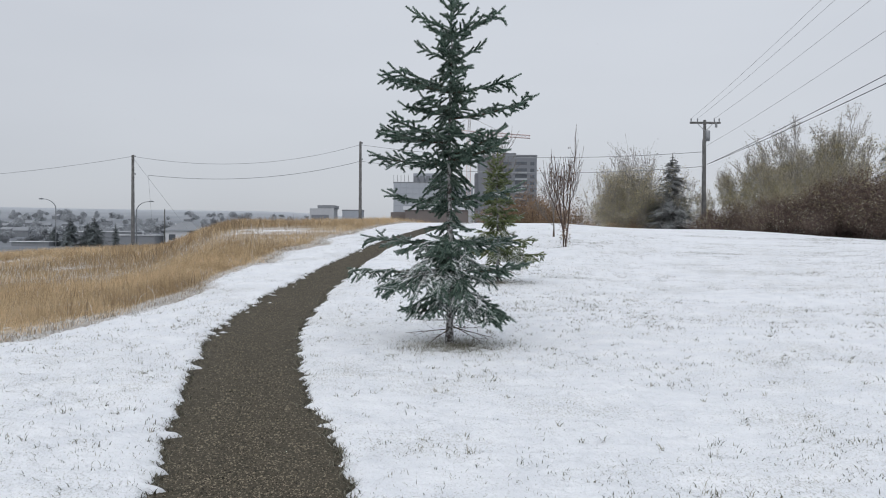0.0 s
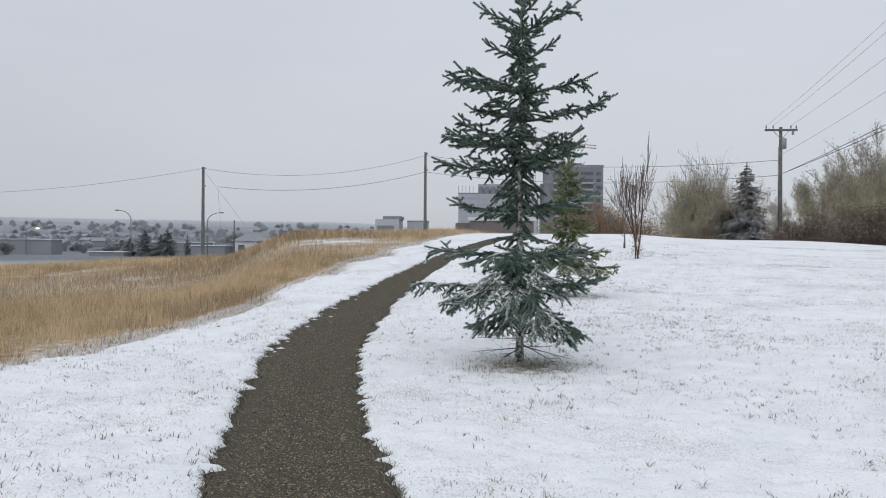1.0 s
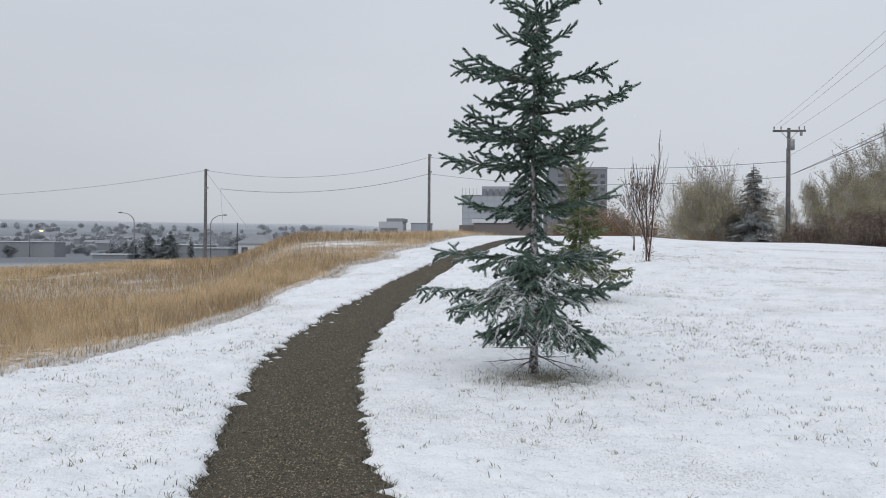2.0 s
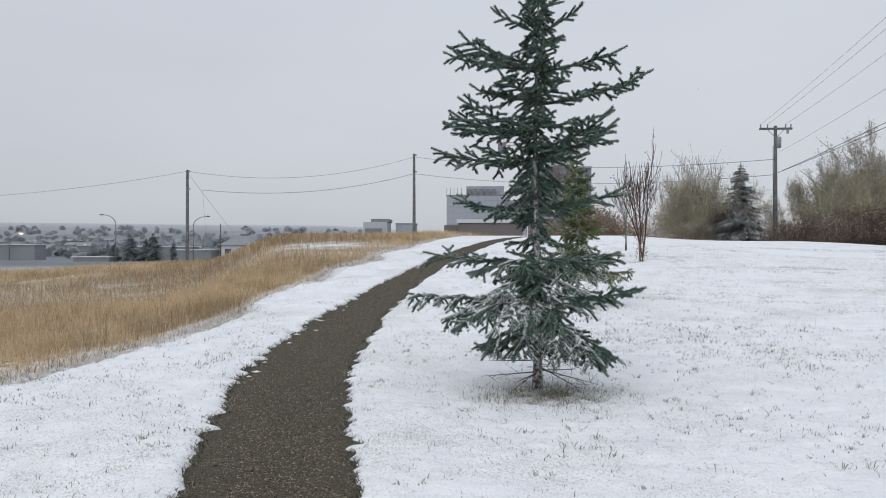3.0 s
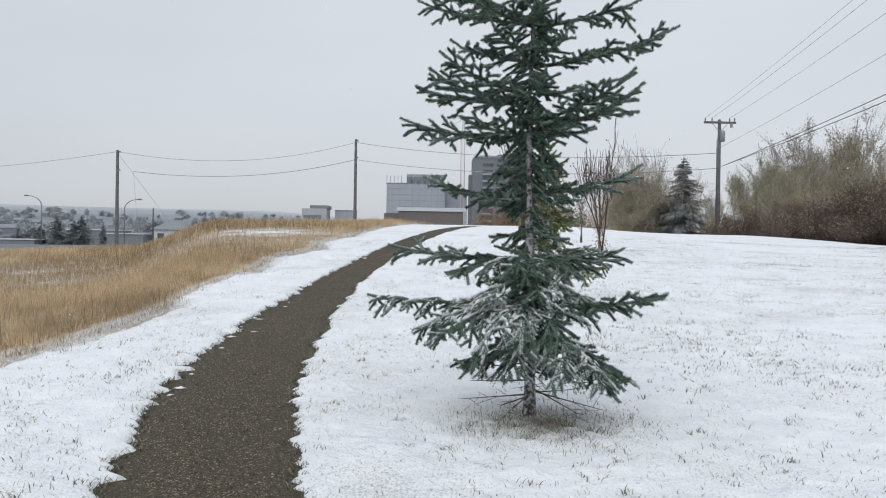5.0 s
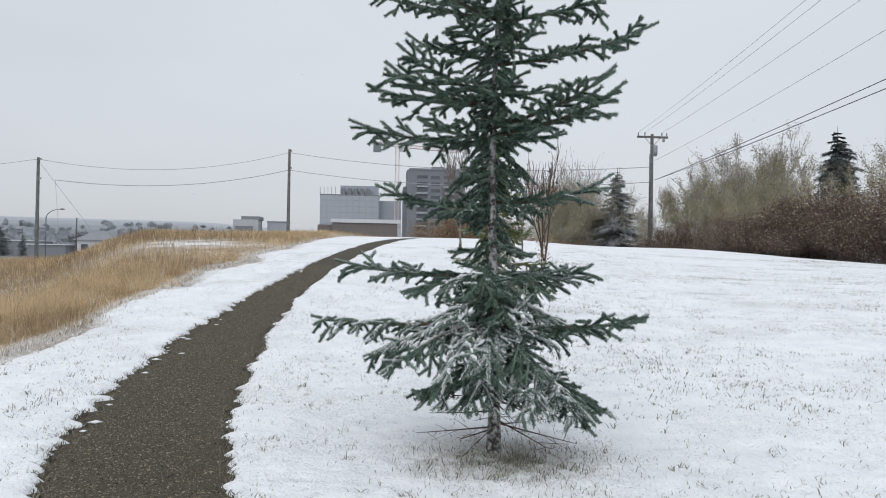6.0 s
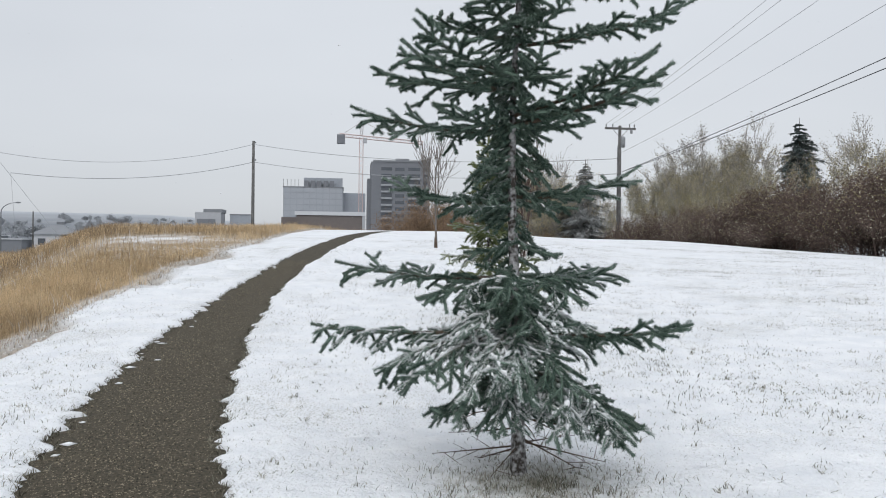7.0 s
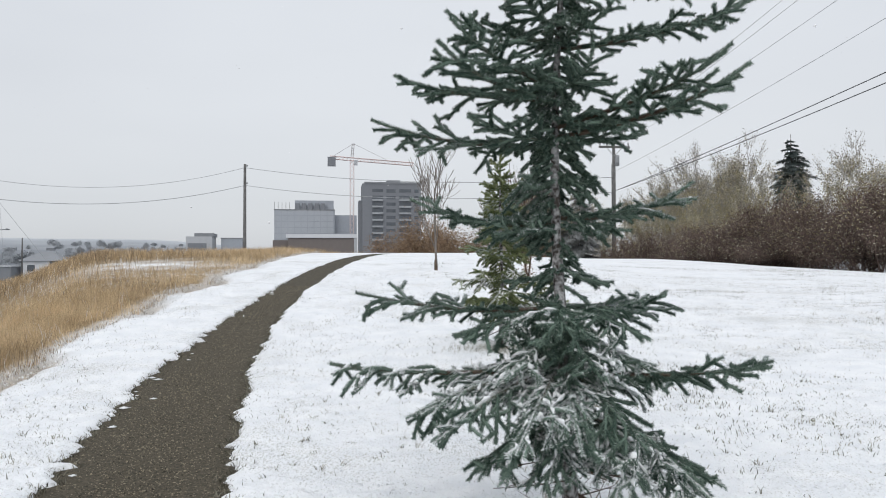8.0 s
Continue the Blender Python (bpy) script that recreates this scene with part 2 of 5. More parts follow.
snow_pile = Pile()
COLOURS = []
for side in (-1, 1):
    e = edge_x(rows_y, side)
    X = e[:, None] + side * side_u[None, :]
    Y = np.repeat(rows_y[:, None], len(side_u), 1)
    Z = ground(X, Y)
    U = np.repeat(side_u[None, :], len(rows_y), 0)
    near = (np.abs(X) < 14) & (Y > 2) & (Y < 30)
    lump = np.zeros_like(Z)
    xs, ys = X[near], Y[near]
    lump[near] = 0.030 * ridge_noise(xs, ys, 6.0) + 0.025 * ridge_noise(xs, ys, 1.6) + 0.040 * np.abs(ridge_noise(xs, ys, 10.0))
    Z = Z + lump * np.clip(U / 0.1, 0, 1) - 0.035 * (1 - np.clip(U / 0.07, 0, 1)) ** 2
    fe = field_edge(rows_y)[:, None]
    field = np.clip((fe - X) / 0.5, 0, 1) * (1 - ramp(Y, 60, 75)) * (1 - ramp(-X, 60, 80))
    field = field * (1 - np.clip(1.15 * np.exp(-(((X + 6.8) / 2.0) ** 2 + ((Y - 32.6) / 2.1) ** 2)) * (0.75 + 0.45 * np.sin(2.3 * X + 0.7 * Y) * np.sin(2.9 * Y - X)), 0, 1))
    ditch = np.exp(-((X - fe - 0.05) / 0.16) ** 2) * (Y < 34) * np.clip(0.4 + 1.5 * np.sin(Y * 0.9) * np.sin(Y * 0.37 + 1), 0, 1)
    Z = Z - 0.10 * ditch * (Y > 0)
    # distance masks for the mist colour mixed into the far land
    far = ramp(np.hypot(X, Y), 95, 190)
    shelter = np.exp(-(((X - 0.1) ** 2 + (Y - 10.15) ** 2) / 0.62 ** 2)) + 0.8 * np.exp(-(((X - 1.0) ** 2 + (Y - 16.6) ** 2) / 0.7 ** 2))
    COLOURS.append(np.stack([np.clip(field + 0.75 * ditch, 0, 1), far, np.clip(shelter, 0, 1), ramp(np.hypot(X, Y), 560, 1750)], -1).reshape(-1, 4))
    R, C = X.shape
    i, j = np.meshgrid(np.arange(R - 1), np.arange(C - 1), indexing="ij")
    q = np.stack([i * C + j, i * C + j + 1, (i + 1) * C + j + 1, (i + 1) * C + j], -1).reshape(-1, 4)
    snow_pile.add(np.stack([X, Y, Z], -1), q if side > 0 else q[:, ::-1])


def ground_material():
    """Snow over lawn, straw litter in the field, grass showing in the shelter of the trees, and the far town land with
    mist mixed into its colour.
    """
    m = bpy.data.materials.new("snowy_ground")
    m.use_nodes = True
    t = m.node_tree
    L = t.links.new
    b = t.nodes["Principled BSDF"]
    b.inputs["Roughness"].default_value = 0.75
    b.inputs["Specular IOR Level"].default_value = 0.08
    tc = t.nodes.new("ShaderNodeTexCoord")
    att = t.nodes.new("ShaderNodeAttribute")
    att.attribute_name = "cover"
    sep = t.nodes.new("ShaderNodeSeparateColor")
    L(att.outputs["Color"], sep.inputs[0])

    def nz(scale, detail=4.0, stretch=None):
        n = t.nodes.new("ShaderNodeTexNoise")
        n.inputs["Scale"].default_value, n.inputs["Detail"].default_value = scale, detail
        if stretch:
            mp = t.nodes.new("ShaderNodeMapping")
            mp.inputs["Scale"].default_value = stretch
            L(tc.outputs["Object"], mp.inputs[0])
            L(mp.outputs[0], n.inputs["Vector"])
        else:
            L(tc.outputs["Object"], n.inputs["Vector"])
        return n.outputs["Fac"]

    def mathn(op, a, c):
        n = t.nodes.new("ShaderNodeMath")
        n.operation = op
        for k, v in ((0, a), (1, c)):
            if isinstance(v, (int, float)):
                n.inputs[k].default_value = v
            else:
                L(v, n.inputs[k])
        return n.outputs[0]

    def rampn(fac, p0, c0, p1, c1):
        r = t.nodes.new("ShaderNodeValToRGB")
        r.color_ramp.elements[0].position, r.color_ramp.elements[0].color = p0, (*c0, 1)
        r.color_ramp.elements[1].position, r.color_ramp.elements[1].color = p1, (*c1, 1)
        L(fac, r.inputs[0])
        return r.outputs[0]

    def mix(fac, a, c):
        n = t.nodes.new("ShaderNodeMix")
        n.data_type = "RGBA"
        L(fac, n.inputs["Factor"])
        L(a, n.inputs["A"])
        L(c, n.inputs["B"])
        return n.outputs["Result"]

    K, W = (0, 0, 0), (1, 1, 1)
    snow = rampn(nz(3.0), 0.3, (0.80, 0.815, 0.84), 0.7, (0.91, 0.915, 0.925))
    lawn = rampn(nz(24.0, 6.0), 0.35, (0.17, 0.165, 0.115), 0.65, (0.42, 0.40, 0.33))
    # thin cover: the lawn shows in small flecks, gathered in larger patches
    fleck = mathn("ADD", nz(75.0, 5.0, (1, 0.6, 1)), mathn("MULTIPLY", nz(0.8, 4.0), 0.62))
    thin = rampn(fleck, 0.885, K, 1.08, (0.42, 0.42, 0.42))
    top = mix(thin, snow, lawn)
    sh = rampn(mathn("ADD", mathn("MULTIPLY", sep.outputs[2], 0.62), mathn("MULTIPLY", nz(16.0, 6.0), 0.75)), 0.60, K, 1.10, (0.46, 0.46, 0.46))
    top = mix(sh, top, lawn)
    straw = rampn(nz(9.0, 6.0), 0.3, (0.17, 0.115, 0.06), 0.7, (0.42, 0.31, 0.18))
    drift = rampn(mathn("ADD", mathn("MULTIPLY", nz(0.22, 3.0), 0.75), mathn("MULTIPLY", nz(7.0, 5.0), 0.35)), 0.62, K, 0.74, W)
    top = mix(sep.outputs[0], top, mix(drift, straw, snow))
    # haze put into the far land's colour: mottled grey first, sky-pale towards the horizon
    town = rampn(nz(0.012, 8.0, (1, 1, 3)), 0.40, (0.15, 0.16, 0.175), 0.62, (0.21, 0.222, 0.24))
    horizon_haze = rampn(nz(0.006, 6.0, (1, 1, 3)), 0.35, (0.51, 0.535, 0.567), 0.65, (0.55, 0.575, 0.605))
    town = mix(att.outputs["Alpha"], town, horizon_haze)
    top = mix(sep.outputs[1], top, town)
    L(top, b.inputs["Base Color"])
    h = mathn("ADD", mathn("MULTIPLY", nz(45.0, 4.0), 0.5), mathn("MULTIPLY", nz(9.0, 4.0), 1.0))
    bp = t.nodes.new("ShaderNodeBump")
    bp.inputs["Strength"].default_value, bp.inputs["Distance"].default_value = 0.8, 0.045
    L(h, bp.inputs["Height"])
    L(bp.outputs[0], b.inputs["Normal"])
    return m


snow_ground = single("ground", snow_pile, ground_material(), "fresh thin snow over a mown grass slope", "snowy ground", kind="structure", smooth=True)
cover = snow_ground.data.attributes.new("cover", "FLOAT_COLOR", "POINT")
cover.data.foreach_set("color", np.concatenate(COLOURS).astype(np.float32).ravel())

path_pile = Pile()
prow = rows_y[(rows_y > -41) & (rows_y < 62)]
pu = np.linspace(-1, 1, 27)
PX = path_x(prow)[:, None] + (half_width(prow)[:, None] + 0.14) * pu[None, :]
PY = np.repeat(prow[:, None], len(pu), 1)
PZ = ground(PX, PY) - 0.036 + 0.012 * (1 - pu[None, :] ** 2) + 0.0015 * ridge_noise(PX, PY, 5.0)
R, C = PX.shape
i, j = np.meshgrid(np.arange(R - 1), np.arange(C - 1), indexing="ij")
path_pile.add(np.stack([PX, PY, PZ], -1), np.stack([i * C + j, i * C + j + 1, (i + 1) * C + j + 1, (i + 1) * C + j], -1).reshape(-1, 4))
single("path", path_pile, M_GRAVEL, "damp dark brown gravel footpath with ragged snowy edges", "gravel path", kind="structure", smooth=True)

rng = np.random.default_rng(5)

# loose stones on the path
OCT_F = np.array([(0, 2, 4), (2, 1, 4), (1, 3, 4), (3, 0, 4), (2, 0, 5), (1, 2, 5), (3, 1, 5), (0, 3, 5)])
OCT_V = np.array([(1, 0, 0), (-1, 0, 0), (0, 1, 0), (0, -1, 0), (0, 0, 1), (0, 0, -1)], float)


def scatter_octa(pile, x, y, z, size, flat=0.7):
    n = len(x)
    v = OCT_V[None] * rng.uniform(0.6, 1.2, (n, 6, 1)) * size[:, None, None]
    a = rng.uniform(0, 6.28, n)
    c, s = np.cos(a)[:, None], np.sin(a)[:, None]
    vx, vy = v[..., 0] * c - v[..., 1] * s, v[..., 0] * s + v[..., 1] * c
    v = np.stack([vx + x[:, None], vy + y[:, None], v[..., 2] * flat + z[:, None]], -1)
    pile.add(v, (OCT_F[None] + 6 * np.arange(n)[:, None, None]).reshape(-1, 3))


peb = Pile()
n = 64000
yy = 4 + 22 * rng.uniform(0, 1, n) ** 1.6
uu = rng.uniform(-1, 1, n)
xx = path_x(yy) + uu * (half_width(yy) + 0.05)
scatter_octa(peb, xx, yy, ground(xx, yy) - 0.036 + 0.012 * (1 - uu ** 2) + 0.0005, rng.uniform(0.0025, 0.0082, n) * (1 + 0.7 * (rng.uniform(0, 1, n) > 0.95)))
clods = Pile()
cy = rng.uniform(9, 26, 16)
cx = edge_x(cy, -1) + rng.uniform(0.02, 0.2, 16)
scatter_octa(clods, cx, cy, ground(cx, cy) - 0.024, rng.uniform(0.02, 0.075, 16), 0.22)
single("snow_clods", clods, M_SNOW, "small flat snow patches left on the path", "snow", kind="stuff", smooth=True)
single("gravel_stones", peb, M_PEBBLE, "small loose brown and grey stones on the gravel path", "gravel", kind="stuff")


# ---- grasses ----
def blades(pile, x, y, z, height, width, lean, bend=0.35, segs=2):
    """Bent tapering blades, one for each place."""
    n = len(x)
    a = rng.uniform(0, 2 * np.pi, n)
    dx, dy = np.cos(a) * lean * height, np.sin(a) * lean * height
    w = rng.uniform(0, 2 * np.pi, n)
    wx, wy = np.cos(w) * width / 2, np.sin(w) * width / 2
    vs = []
    for k in range(segs):
        f = k / segs
        off = f ** (1 + bend * 2)
        taper = 1 - 0.45 * f
        cx, cy, cz = x + dx * off, y + dy * off, z + height * f * (1 - 0.15 * f * lean)
        vs.append(np.stack([cx - wx * taper, cy - wy * taper, cz], -1))
        vs.append(np.stack([cx + wx * taper, cy + wy * taper, cz], -1))
    vs.append(np.stack([x + dx, y + dy, z + height * (1 - 0.3 * lean)], -1))
    v = np.stack(vs, 1)
    m = v.shape[1]
    base = m * np.arange(n)[:, None, None]
    tri = []
    for k in range(segs - 1):
        tri += [(2 * k, 2 * k + 1, 2 * k + 3), (2 * k, 2 * k + 3, 2 * k + 2)]
    tri.append((2 * segs - 2, 2 * segs - 1, 2 * segs))
    pile.add(v, (np.array(tri)[None] + base).reshape(-1, 3))


def field_points(n, y0, y1, power, wide):
    y = y0 + (y1 - y0) * rng.uniform(0, 1, n) ** power
    x = field_edge(y) - 0.05 - wide * rng.uniform(0, 1, n) ** 1.25
    dens = ridge_noise(x, y, 0.22) * 0.6 + ridge_noise(x, y, 0.9) * 0.5
    keep = dens > rng.uniform(-0.44, 0.62, n) + 0.75 * np.exp(-(((x + 6.8) / 2.1) ** 2 + ((y - 32.6) / 2.6) ** 2)) - 0.1 * np.clip(1 - (field_edge(y) - x) / 2, 0, 1)
    return x[keep], y[keep]


tall = Pile()
for cnt, y0, y1, wide in ((230000, 7, 24, 15), (170000, 20, 46, 30), (70000, 34, 62, 34)):
    gx, gy = field_points(cnt, y0, y1, 1.0, wide)
    short = np.clip((field_edge(gy) - gx) / 0.8, 0.3, 1)
    h = rng.uniform(0.12, 0.40, len(gx)) * short * (1 + 0.35 * ridge_noise(gx, gy, 0.5))
    blades(tall, gx, gy, ground(gx, gy) - 0.02, h, np.where(gy < 24, 0.0036, np.where(gy < 36, 0.006, 0.010)) * rng.uniform(0.7, 1.5, len(gx)), rng.uniform(0.1, 0.7, len(gx)))
single("tall_grass", tall, M_DRY, "dense golden dry autumn grass dusted with snow", "dry grass", kind="stuff")

weeds = Pile()
gx, gy = field_points(30000, 8, 60, 1.0, 30)
keep = ridge_noise(gx + 50, gy, 0.35) > 0.05
gx, gy = gx[keep], gy[keep]
blades(weeds, gx, gy, ground(gx, gy), rng.uniform(0.15, 0.5, len(gx)), 0.006 * rng.uniform(0.6, 1.5, len(gx)), rng.uniform(0.05, 0.35, len(gx)))
wx, wy = rng.normal(-10.5, 2.6, 3200), rng.normal(36, 2.2, 3200)
keep = ridge_noise(wx, wy, 0.8) > rng.uniform(-0.4, 0.5, 3200)
wx, wy = wx[keep], wy[keep]
blades(weeds, wx, wy, ground(wx, wy), rng.uniform(0.25, 0.6, len(wx)), rng.uniform(0.006, 0.014, len(wx)), rng.uniform(0.1, 0.6, len(wx)))
single("dead_weeds", weeds, M_WEED, "dark brown dead weed stalks among the dry grass", "weeds", kind="stuff")

lawn = Pile()
n = 210000
gy = 3.5 + 26 * rng.uniform(0, 1, n) ** 1.5
gx = rng.uniform(-6, 14, n)
keep = (np.abs(gx - path_x(gy)) > half_width(gy) + 0.02) & (gx > field_edge(gy))
keep &= 1.1 * ridge_noise(gx, gy, 0.5) + 1.0 * ridge_noise(gx, gy, 3.5) > rng.uniform(-0.4, 0.85, n)
gx, gy = gx[keep], gy[keep]
blades(lawn, gx, gy, ground(gx, gy) - 0.005, rng.uniform(0.02, 0.055, len(gx)), rng.uniform(0.004, 0.008, len(gx)), rng.uniform(0.2, 1.1, len(gx)))
# thinner cover farther up the slope
n = 110000
fy = 11 + 24 * rng.uniform(0, 1, n)
fx = 1 + 21 * rng.uniform(0, 1, n)
keep = (fx > path_x(fy) + half_width(fy) + 0.3) & (1.3 * ridge_noise(fx * 0.45, fy, 0.55) + 0.8 * ridge_noise(fx, fy, 2.2) > rng.uniform(0.05, 1.1, n))
fx, fy = fx[keep], fy[keep]
blades(lawn, fx, fy, ground(fx, fy) - 0.005, rng.uniform(0.025, 0.06, len(fx)), rng.uniform(0.006, 0.012, len(fx)), rng.uniform(0.2, 1.1, len(fx)))
# small darker tufts standing out of the snow
cl = 1600
ty = 3.6 + 11 * rng.uniform(0, 1, cl) ** 1.3
tx = rng.uniform(-5, 9, cl)
keep = (np.abs(tx - path_x(ty)) > half_width(ty) + 0.1) & (tx > field_edge(ty) + 0.2) & (ridge_noise(tx, ty, 0.7) > rng.uniform(-0.4, 0.5, cl))
tx, ty = np.repeat(tx[keep], 7), np.repeat(ty[keep], 7)
tx, ty = tx + rng.normal(0, 0.018, len(tx)), ty + rng.normal(0, 0.014, len(tx))
blades(lawn, tx, ty, ground(tx, ty) - 0.004, rng.uniform(0.03, 0.07, len(tx)), rng.uniform(0.005, 0.009, len(tx)), rng.uniform(0.4, 1.3, len(tx)))
for cx, cy, rad, cnt in ((0.12, 10.05, 0.85, 3000), (1.02, 16.6, 0.8, 1600)):
    r, a = rad * np.abs(rng.normal(0, 0.5, cnt)), rng.uniform(0, 6.28, cnt)
    gx, gy = cx + r * np.cos(a), cy + r * np.sin(a)
    blades(lawn, gx, gy, ground(gx, gy) - 0.005, rng.uniform(0.03, 0.08, cnt), rng.uniform(0.003, 0.006, cnt), rng.uniform(0.2, 1.2, cnt))
single("lawn_grass", lawn, M_LAWN, "short pale grass blades poking through the thin snow", "grass", kind="stuff")

hoar = Pile()
n = 5000
gy = 8 + 36 * rng.uniform(0, 1, n) ** 1.2
gx = field_edge(gy) + rng.normal(-0.09, 0.07, n)
blades(hoar, gx, gy, ground(gx, gy) - 0.01, rng.uniform(0.04, 0.15, n), rng.uniform(0.005, 0.010, n), rng.uniform(0.2, 0.9, n))
hx, hy = rng.normal(-16.5, 4.5, 12000), rng.normal(29, 4.5, 12000)
keep = (hx < field_edge(hy) - 3) & (ridge_noise(hx, hy, 0.5) > rng.uniform(-0.5, 0.5, 12000))
hx, hy = hx[keep], hy[keep]
blades(hoar, hx, hy, ground(hx, hy) - 0.01, rng.uniform(0.15, 0.42, len(hx)), rng.uniform(0.006, 0.012, len(hx)), rng.uniform(0.1, 0.6, len(hx)))
hx, hy = field_points(9000, 8, 44, 1.0, 16)
blades(hoar, hx, hy, ground(hx, hy) - 0.01, rng.uniform(0.12, 0.34, len(hx)), rng.uniform(0.004, 0.009, len(hx)), rng.uniform(0.2, 0.9, len(hx)))
single("frosted_grass", hoar, material("hoar_grass", (0.24, 0.20, 0.15), (0.80, 0.79, 0.78), 1.5, 0.85, 0, 6, island=0.7), "short hoar-frosted grass fringing the dry field", "frosted grass", kind="stuff")

# snow-laden tufts that roughen the lawn
tufts = Pile()
n = 90000
gy = 3.4 + 17 * rng.uniform(0, 1, n) ** 1.4
gx = rng.uniform(-5.2, 10.5, n)
keep = (np.abs(gx - path_x(gy)) > half_width(gy) + 0.03) & (gx > field_edge(gy) + 0.1)
keep &= ridge_noise(gx, gy, 0.8) + 0.9 * ridge_noise(gx, gy, 5.0) > rng.uniform(-0.6, 0.8, n)
gx, gy = gx[keep], gy[keep]
scatter_octa(tufts, gx, gy, ground(gx, gy) + 0.004, rng.uniform(0.006, 0.015, len(gx)), 0.6)
single("snow_tufts", tufts, M_SNOW, "small lumps of snow caught on grass tufts", "snow", kind="stuff", smooth=True)

fringe = Pile()
n = 6500
gy = 3.2 + 24 * rng.uniform(0, 1, n) ** 1.3
sd = np.where(rng.uniform(0, 1, n) < 0.5, -1, 1)
gx = np.where(sd < 0, edge_x(gy, -1), edge_x(gy, 1)) + sd * rng.uniform(-0.05, 0.04, n)
blades(fringe, gx, gy, ground(gx, gy) - 0.03, rng.uniform(0.03, 0.065, n), rng.uniform(0.004, 0.009, n), rng.uniform(0.4, 1.5, n))
single("path_edge_grass", fringe, M_EDGE, "flattened grass tufts fringing the gravel path", "grass", kind="stuff")


# ---- spruces ----
def reseed(k):
    global rng
    rng = np.random.default_rng(k)


def unit(v):
    v = np.asarray(v, float)
    return v / (np.linalg.norm(v) + 1e-12)


def needles(pile, pts, per_metre, length, width, rimed=None, rime=0.0, line=0.5):
    """Needles all round a shoot, leaning forward along it."""
    pts = np.asarray(pts, float)
    seg = np.diff(pts, axis=0)
    ln = np.linalg.norm(seg, axis=1)
    n = max(4, int(ln.sum() * per_metre))
    cum = np.concatenate(([0], np.cumsum(ln)))
    s = rng.uniform(0, cum[-1], n)
    k = np.clip(np.searchsorted(cum, s) - 1, 0, len(seg) - 1)
    f = ((s - cum[k]) / ln[k])[:, None]
    base = pts[k] + seg[k] * f
    d = seg[k] / ln[k][:, None]
    r = rng.normal(0, 1, (n, 3)) + np.array([0, 0, 0.25])
    r -= (r * d).sum(1, keepdims=True) * d
    r /= np.linalg.norm(r, axis=1, keepdims=True) + 1e-9
    fwd = rng.uniform(0.40, 0.82, (n, 1))
    way = d * fwd + r * np.sqrt(1 - fwd ** 2)
    side = np.cross(way, rng.normal(0, 1, (n, 3)))
    side /= np.linalg.norm(side, axis=1, keepdims=True) + 1e-9
    L = length * rng.uniform(0.75, 1.15, (n, 1))
    v = np.stack([base - side * width / 2, base + side * width / 2, base + way * L], 1)
    top = (r[:, 2] + rng.normal(0, 0.25, n) > line) & (rng.uniform(0, 1, n) < rime) if rimed is not None else np.zeros(n, bool)
    for p, sel in ((pile, ~top), (rimed, top)):
        c = int(sel.sum())
        if c:
            p.add(v[sel], np.arange(3 * c).reshape(c, 3))


def snow_on(pile, pts, r):
    """A broken, lumpy cap of snow along the upper side of a shoot."""
    pts = np.asarray(pts, float)
    n = max(3, int(np.linalg.norm(np.diff(pts, axis=0), axis=1).sum() / 0.025))
    t = np.linspace(0, len(pts) - 1.001, n)
    k = t.astype(int)
    p = pts[k] + (pts[k + 1] - pts[k]) * (t - k)[:, None]
    rad = r * rng.uniform(0.35, 1.4, n) * np.sin(np.linspace(0.3, np.pi - 0.12, n)) ** 0.7
    p = p + np.array([0, 0, 0.008]) + rng.normal(0, 0.004, (n, 3))
    tube(pile, p, rad, 5)


class Limb:
    def __init__(self, heavy=False):
        self.heavy = heavy
        self.wood, self.green, self.white, self.rimed = Pile(), Pile(), Pile(), Pile()


